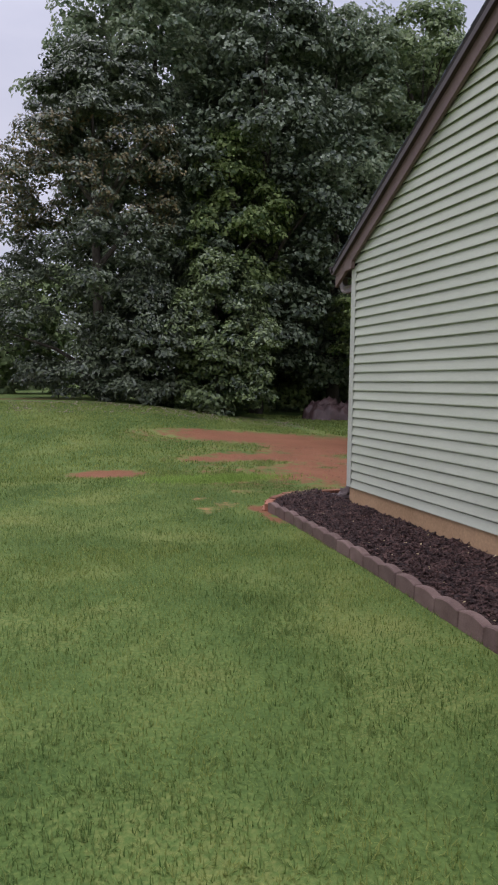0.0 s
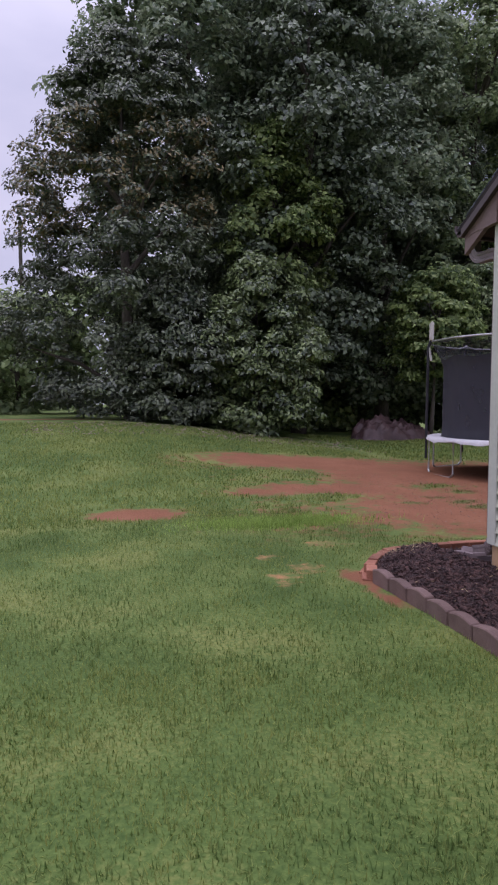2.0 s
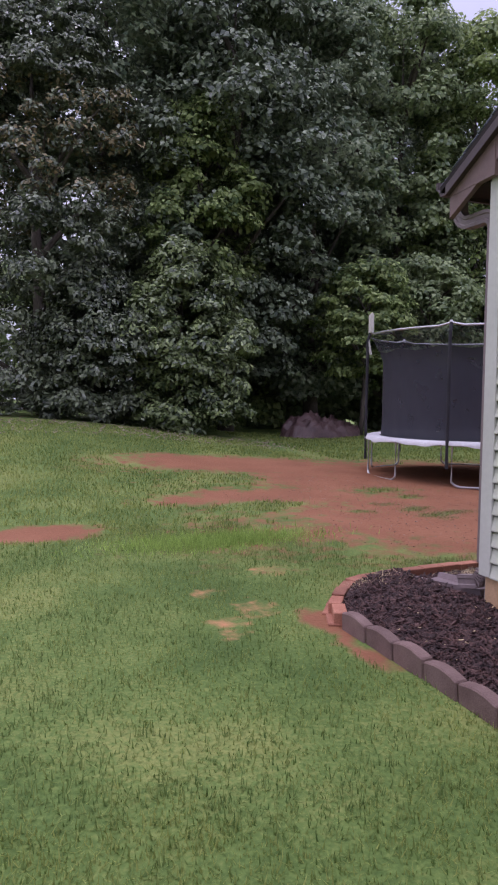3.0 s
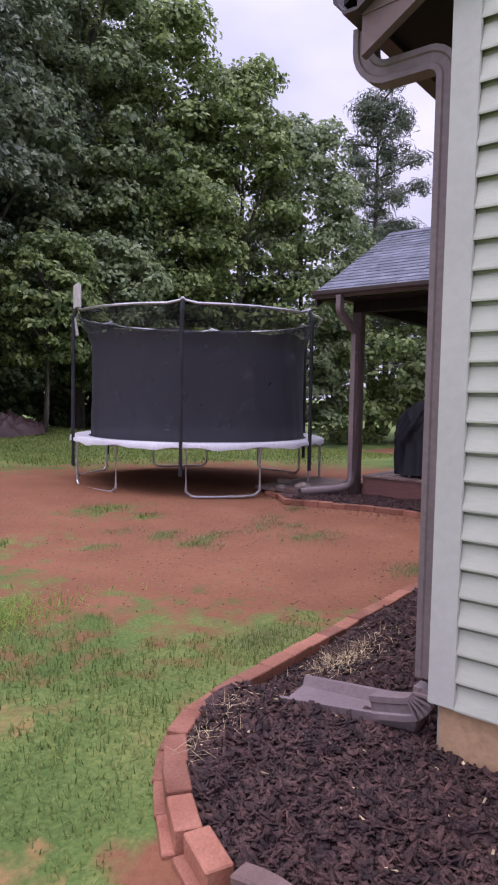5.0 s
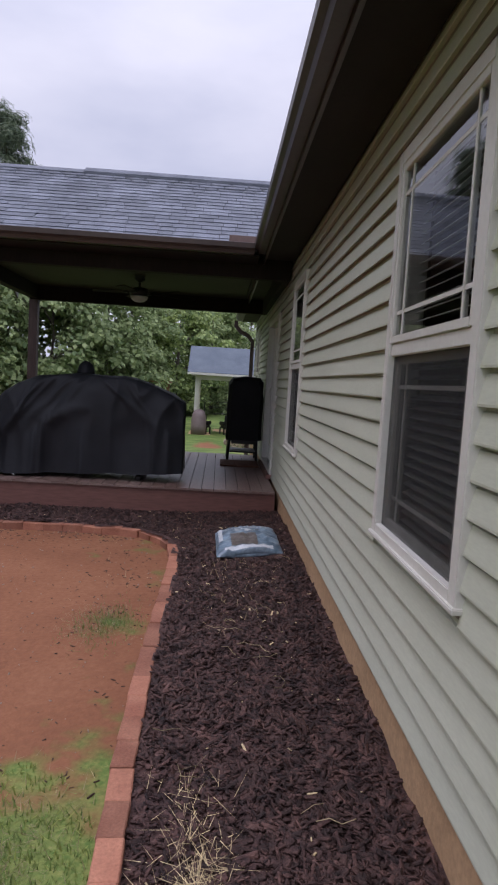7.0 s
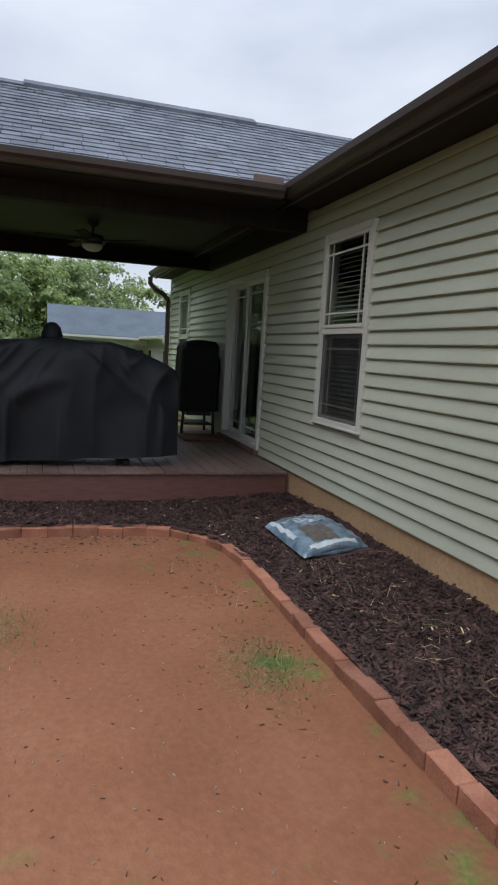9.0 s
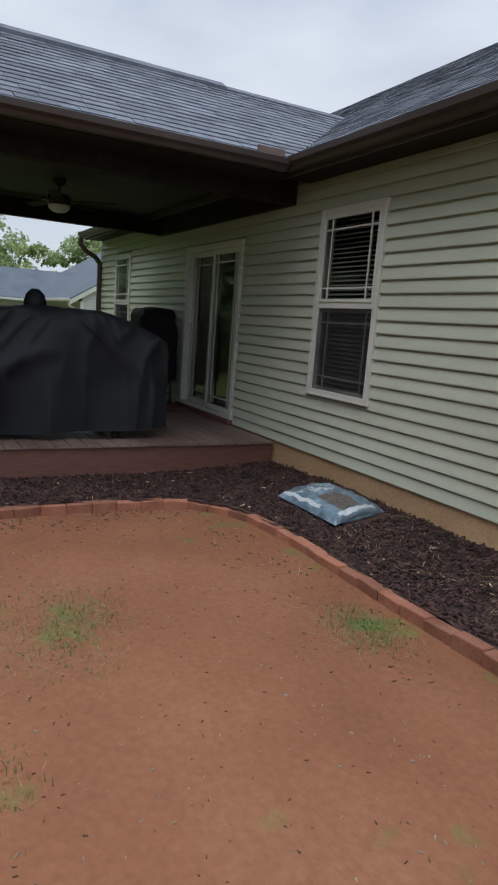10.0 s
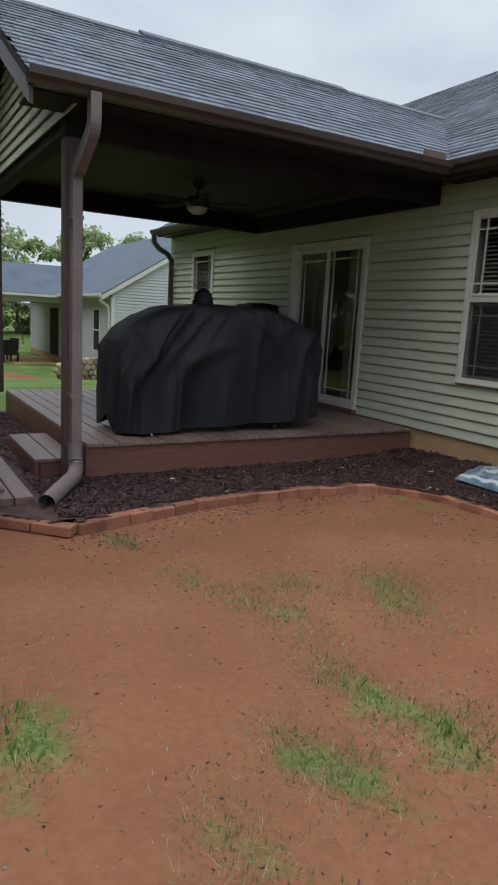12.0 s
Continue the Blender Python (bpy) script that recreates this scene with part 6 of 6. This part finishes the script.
rs = np.random.RandomState(77)
gxs, gys = lawn_points(rs, -3.4, 3.0, 0.3, 6.2, 6500)
lawn_patches(gxs, gys, 0.044, 0.0029, 1.35)
gxs, gys = lawn_points(rs, -4.6, 5.4, 5.0, 11.5, 3600)
lawn_patches(gxs, gys, 0.046, 0.0035, 1.4)
gxs, gys = lawn_points(rs, -7.5, 8.0, 10.0, 22.5, 700)
scatter_blades("lawn_grass", gxs, gys, 0.06, 0.008, 0.8, BLADE, "lawn grass running up to the trees", rs)
gxs, gys = lawn_points(rs, 8.0, 25.0, 13.5, 26.0, 260)
scatter_blades("lawn_grass", gxs, gys, 0.07, 0.016, 0.8, BLADE, "lawn grass behind the trampoline", rs)
n = 7000
gxs, gys = 2.45 + 0.55 * rs.normal(size=n), 10.03 + 0.20 * rs.normal(size=n)
scatter_blades("tall_grass", gxs, gys, 0.085, 0.005, 1.4, LUSH, "patch of taller unmown grass beside the clay", rs)
tx, ty = [], []
for x, y, r in TUFTS:
    n = int(7500 * r)
    tx.append(x + rs.normal(size=n) * r)
    ty.append(y + rs.normal(size=n) * r * 0.65)
tx, ty = np.concatenate(tx), np.concatenate(ty)
ok = ~inside(tx, ty, BED)
scatter_blades("clay_tufts", tx[ok], ty[ok], 0.034, 0.0026, 2.6, THIN, "thin tufts of grass growing on the clay", rs)
ok = ok & (rs.rand(len(tx)) < 0.35)
scatter_blades("dry_thatch", tx[ok] + 0.05, ty[ok] + 0.05, 0.05, 0.0016, 3.0, THATCH, "dry thatch lying on the clay", rs)


def scatter_chips(name, x, y, z, size, flat, tilt, material, label, category, rs):
    """Small flat chips with thickness, each at its own turn and tilt."""
    n = len(x)
    L = size * rs.uniform(0.45, 1.5, n)
    W = L * rs.uniform(0.12, 0.32, n)
    H = L * flat
    corners = np.array([(-1, -1, -1), (1, -1, -1), (1, 1, -1), (-1, 1, -1), (-0.85, -0.8, 1), (0.9, -0.7, 1), (0.8, 0.9, 1), (-0.9, 0.75, 1)]) * 0.5
    P = corners[None] * np.stack([L, W, H], -1)[:, None]
    a, b, g = rs.uniform(0, 2 * np.pi, n), rs.normal(size=n) * tilt, rs.normal(size=n) * tilt
    ca, sa, cb, sb, cg, sg = np.cos(a), np.sin(a), np.cos(b), np.sin(b), np.cos(g), np.sin(g)
    X, Y, Z = P[..., 0], P[..., 1], P[..., 2]
    X, Z = X * cb[:, None] + Z * sb[:, None], -X * sb[:, None] + Z * cb[:, None]
    Y, Z = Y * cg[:, None] - Z * sg[:, None], Y * sg[:, None] + Z * cg[:, None]
    X, Y = X * ca[:, None] - Y * sa[:, None], X * sa[:, None] + Y * ca[:, None]
    V = np.stack([X + x[:, None], Y + y[:, None], Z + z[:, None]], -1).reshape(-1, 3)
    F = (np.arange(n)[:, None, None] * 8 + np.array(BOXF)[None]).reshape(-1, 4)
    return tagged(quick(name, V, F, material), label, category, kind="stuff")


def bed_points(x0, x1, y0, y1, density):
    n = int((x1 - x0) * (y1 - y0) * density)
    x, y = rs.uniform(x0, x1, n), rs.uniform(y0, y1, n)
    ok = inside(x, y, BED) & inside(x - 0.06, y, BED) & inside(x, y + 0.06, BED) & inside(x - 0.05, y + 0.05, BED) & ((x < WX - 0.01) | (y > BY + 0.01))
    ok &= ~((x > 9.77) & (y < 10.91))
    ok &= ~((np.abs(x - 3.48 + (y - 7.5) * 0.13) < 0.16) & (y > 7.18) & (y < 7.84)) & ~((x > 7.58) & (x < 8.5) & (y > 7.22) & (y < 7.82))
    return x[ok], y[ok]


cx, cy = [], []
for area in ((2.2, 3.6, 5.4, 8.1, 5200), (2.0, 3.3, 1.2, 5.4, 2300), (3.6, 8.8, 7.1, 8.3, 3000), (8.4, 9.77, 7.1, 11.4, 1700), (9.77, 13.7, 10.91, 11.45, 600)):
    px_, py_ = bed_points(*area)
    cx.append(px_), cy.append(py_)
cx, cy = np.concatenate(cx), np.concatenate(cy)
scatter_chips("mulch_chips", cx, cy, bed_z(cx, cy) + 0.006, 0.062, 0.07, 0.42, MULCH, "dark brown shredded bark mulch chips", "mulch", rs)
keep = rs.rand(len(cx)) < 0.006
scatter_chips("pale_mulch_bits", cx[keep] + 0.02, cy[keep], bed_z(cx[keep], cy[keep]) + 0.014, 0.034, 0.08, 0.3, STRAW, "pale wood splinters on the mulch", "mulch", rs)
sx_, sy_ = [], []
for x, y, r, n in ((3.95, 7.86, 0.13, 330), (2.85, 7.84, 0.10, 60), (3.15, 7.92, 0.10, 40), (4.35, 7.9, 0.12, 50), (7.4, 7.75, 0.25, 50), (6.9, 7.6, 0.3, 50), (6.2, 7.7, 0.3, 40), (9.2, 9.5, 0.5, 30), (9.1, 8.2, 0.4, 25)):
    sx_.append(x + rs.normal(size=n) * r)
    sy_.append(y + rs.normal(size=n) * r * 0.45)
sx_, sy_ = np.concatenate(sx_), np.concatenate(sy_)
ok = inside(sx_, sy_, BED) & (sy_ > BY)
scatter_blades("straw_wisps", sx_[ok], sy_[ok], 0.065, 0.0014, 2.2, STRAW, "wisps of dry straw lying on the mulch", rs, lambda x, y: bed_z(x, y) + 0.02, "straw")
trng = random.Random(12)
bm = bmesh.new()
for k in range(20):
    x, y, a, bend, n = trng.uniform(4.2, 8.3), trng.uniform(7.25, 8.0), trng.uniform(0, 6.28), trng.uniform(-0.5, 0.5), trng.randint(3, 7)
    pts = []
    for q in range(n):
        pts.append((x, y, float(bed_z(x, y)) + 0.026 + 0.012 * (q % 2)))
        x, y, a = x + 0.045 * math.cos(a), min(8.06, max(7.2, y + 0.045 * math.sin(a))), a + bend
    sweep(bm, pts, ring(trng.uniform(0.0010, 0.0020), 5))
tagged(part("straw_twigs", bm, THATCH), "pale curled twigs and vine stems on the mulch", "twigs", kind="stuff")
dx_, dy_ = rs.uniform(3.6, 9.2, 2600), rs.uniform(8.2, 14.5, 2600)
ok = ~inside(dx_, dy_, BED) & (soil(dx_, dy_) > 0.5)
dx_, dy_ = dx_[ok], dy_[ok]
# bark and straw spilled over the edging on to the clay
ex_, ey_ = rs.uniform(3.8, 9.0, 9000), rs.uniform(7.9, 11.5, 9000)
near = np.zeros(len(ex_))
for r in (0.12, 0.25, 0.45, 0.7):
    near += sum(inside(ex_ + r * math.cos(a), ey_ + r * math.sin(a), BED).astype(float) for a in (-0.2, -0.9, -1.57)) / 3
ok = ~inside(ex_, ey_, BED) & ~inside(ex_ + 0.05, ey_ - 0.08, BED) & (soil(ex_, ey_) > 0.45) & (rs.rand(len(ex_)) < near / 4 * 1.3 * smooth01(0.40, 0.62, fbm(ex_ * 2.2, ey_ * 2.2)))
ex_, ey_ = ex_[ok], ey_[ok]
scatter_chips("spilled_bark", ex_, ey_, height(ex_, ey_) + 0.003, 0.026, 0.14, 0.3, LITTER, "dark bark shreds spilled from the bed on to the clay", "litter", rs)
pickd = rs.rand(len(ex_)) < 0.22
scatter_blades("straw_strands", ex_[pickd], ey_[pickd], 0.09, 0.0013, 2.6, STRAW, "single dry straws lying on the clay", rs, category="straw")
dark = rs.rand(len(dx_)) < 0.6
scatter_chips("clay_litter", dx_[dark], dy_[dark], height(dx_[dark], dy_[dark]) + 0.002, 0.013, 0.3, 0.3, LITTER, "dark bark crumbs strewn over the clay", "litter", rs)
scatter_chips("pebbles", dx_[~dark], dy_[~dark], height(dx_[~dark], dy_[~dark]) + 0.002, 0.013, 0.5, 0.3, ROCK, "small pale pebbles on the clay", "pebbles", rs)
n = 700
lx, ly = rs.uniform(-1, 9, n), rs.uniform(19.5, 22.5, n)
scatter_chips("leaf_litter", lx, ly, height(lx, ly) + 0.01, 0.12, 0.08, 0.3, LOGM, "brown fallen leaves below the magnolias", "leaf litter", rs)

# ---- pieces of the setting ----
back_open = [(o[0], o[1], o[2], o[3]) for o in OPENINGS]
lay_siding(wall_back, back, WX + 0.083, EX, SIDE_Z, 3.0, back_open)
lay_siding(wall_gable, west, SY, BY - 0.093, SIDE_Z - 0.015, RIDGE_Z - 0.3, (), lap=GABLE_LAP, top=(EAVE_Z - 0.2 + PITCH * 0.45, lambda z: (2 * RIDGE_Y - (EAVE_Y - (z - EAVE_Z + 0.2) / PITCH), EAVE_Y - (z - EAVE_Z + 0.2) / PITCH)))
for k in range(26):
    y0 = BY + 0.035 + k * 0.1448
    wob = 0.004 * math.sin(k * 2.3)
    part("deck_board", block(DX0 - 0.025 + wob, DX1 + 0.02, y0, y0 + 0.138, DZ - 0.028, DZ + 0.001 * (k % 3), 0.004), DECKW, deck)

tabs = {}
for w in (0.16, 0.22, 0.28, 0.34):
    me = bpy.data.meshes.new("shingle")
    me.from_pydata(shingle_verts(w, 0.004), [], BOXF)
    me.materials.append(SHINGLE)
    tabs[w] = me
count = 0
rest_v, rest_f = [], []
for x, y, w, r in shingle_rows(PY1 - 5.1, run_p):
    c = m_near @ Vector((x + w / 2, y, 0))
    if x < 0 or c.y < EAVE_Y - (c.z - EAVE_Z) / PITCH - 0.25:
        if x >= 0:
            continue
        w2 = x + w
        if w2 < 0.03:
            continue
        b0 = len(rest_v)
        rest_v += [tuple(m_near @ Vector((q[0], q[1] + y, q[2]))) for q in shingle_verts(w2, 0.004)]
        rest_f += [[b0 + k for k in f] for f in BOXF]
        continue
    count += 1
    if count <= 300:
        ob = hang(new("shingle", tabs[w]), porch)
        ob.matrix_basis = m_near @ Matrix.Translation((x, y, 0.003 * r))
    else:
        b0 = len(rest_v)
        rest_v += [tuple(m_near @ Vector((q[0] + x, q[1] + y, q[2] + 0.003 * r))) for q in shingle_verts(w, 0.004)]
        rest_f += [[b0 + k for k in f] for f in BOXF]
tagged(quick("shingles", rest_v, rest_f, SHINGLE2, porch), kind="stuff")


def piece_mesh(name, l, w, h, bevel, material, bow=0.0):
    bm = block(-l / 2, l / 2, -w / 2, w / 2, -h / 2, h / 2)
    if bow:
        bmesh.ops.subdivide_edges(bm, edges=[e for e in bm.edges if abs(e.verts[0].co.x - e.verts[1].co.x) > 0.5 * l], cuts=5)
        for v in bm.verts:
            if v.co.z > 0:
                v.co.z += bow * math.cos(math.pi * v.co.x / l)
    bmesh.ops.bevel(bm, geom=[e for e in bm.edges if e.calc_face_angle(0) > 0.6], offset=bevel, segments=1, affect="EDGES")
    me = bpy.data.meshes.new(name)
    bm.to_mesh(me)
    bm.free()
    me.materials.append(material)
    return me


edging = thing("brick_edging", (5.5, 8.1, 0), "low red brick edging round the mulch bed", "edging", kind="structure")
brick_me = piece_mesh("brick", 0.196, 0.092, 0.13, 0.005, BRICK)
rng = random.Random(4)
for k, (x, y, a) in enumerate(stations(BRICK_EDGE, 0.2)):
    ob = hang(new("brick", brick_me), edging)
    ob.matrix_basis = pose(x, y, 0.075 + rng.uniform(-0.006, 0.006) - 0.054 * min(1, max(0, (x - 3.5) / 3)), rng.uniform(-2, 2), rng.uniform(-2, 2), math.degrees(a) + rng.uniform(-3, 3))
# a lower course shows below the bend
for x, y, a in stations(BRICK_EDGE, 0.2)[:5]:
    ob = hang(new("brick", brick_me), edging)
    ob.matrix_basis = pose(x - 0.04 * math.sin(a), y + 0.04 * math.cos(a), 0.0, 2, -2, math.degrees(a) + rng.uniform(-4, 4))
for k, (x, y, a) in enumerate(stations(PAVER_EDGE, 0.3)):
    ob = hang(new("brick", piece_mesh("brick", 0.29, 0.11, 0.07, 0.006, BRICK) if k == 0 else ob.data), edging)
    ob.matrix_basis = pose(x, y, 0.05, 0, 0, math.degrees(a))
scal = thing("concrete_edging", (2.35, 4.0, 0), "brown scalloped concrete edging blocks along the gable bed", "edging", kind="structure")
scal_me = piece_mesh("edging_block", 0.278, 0.075, 0.15, 0.008, SCALLOP, 0.022)
for x, y, a in stations(list(reversed(GABLE_EDGE)), 0.283)[:34]:
    ob = hang(new("edging_block", scal_me), scal)
    ob.matrix_basis = pose(x + 0.0, y - 0.14, 0.085 + rng.uniform(-0.008, 0.008), rng.uniform(-3, 3), rng.uniform(-2, 2), math.degrees(a) + rng.uniform(-2, 2))
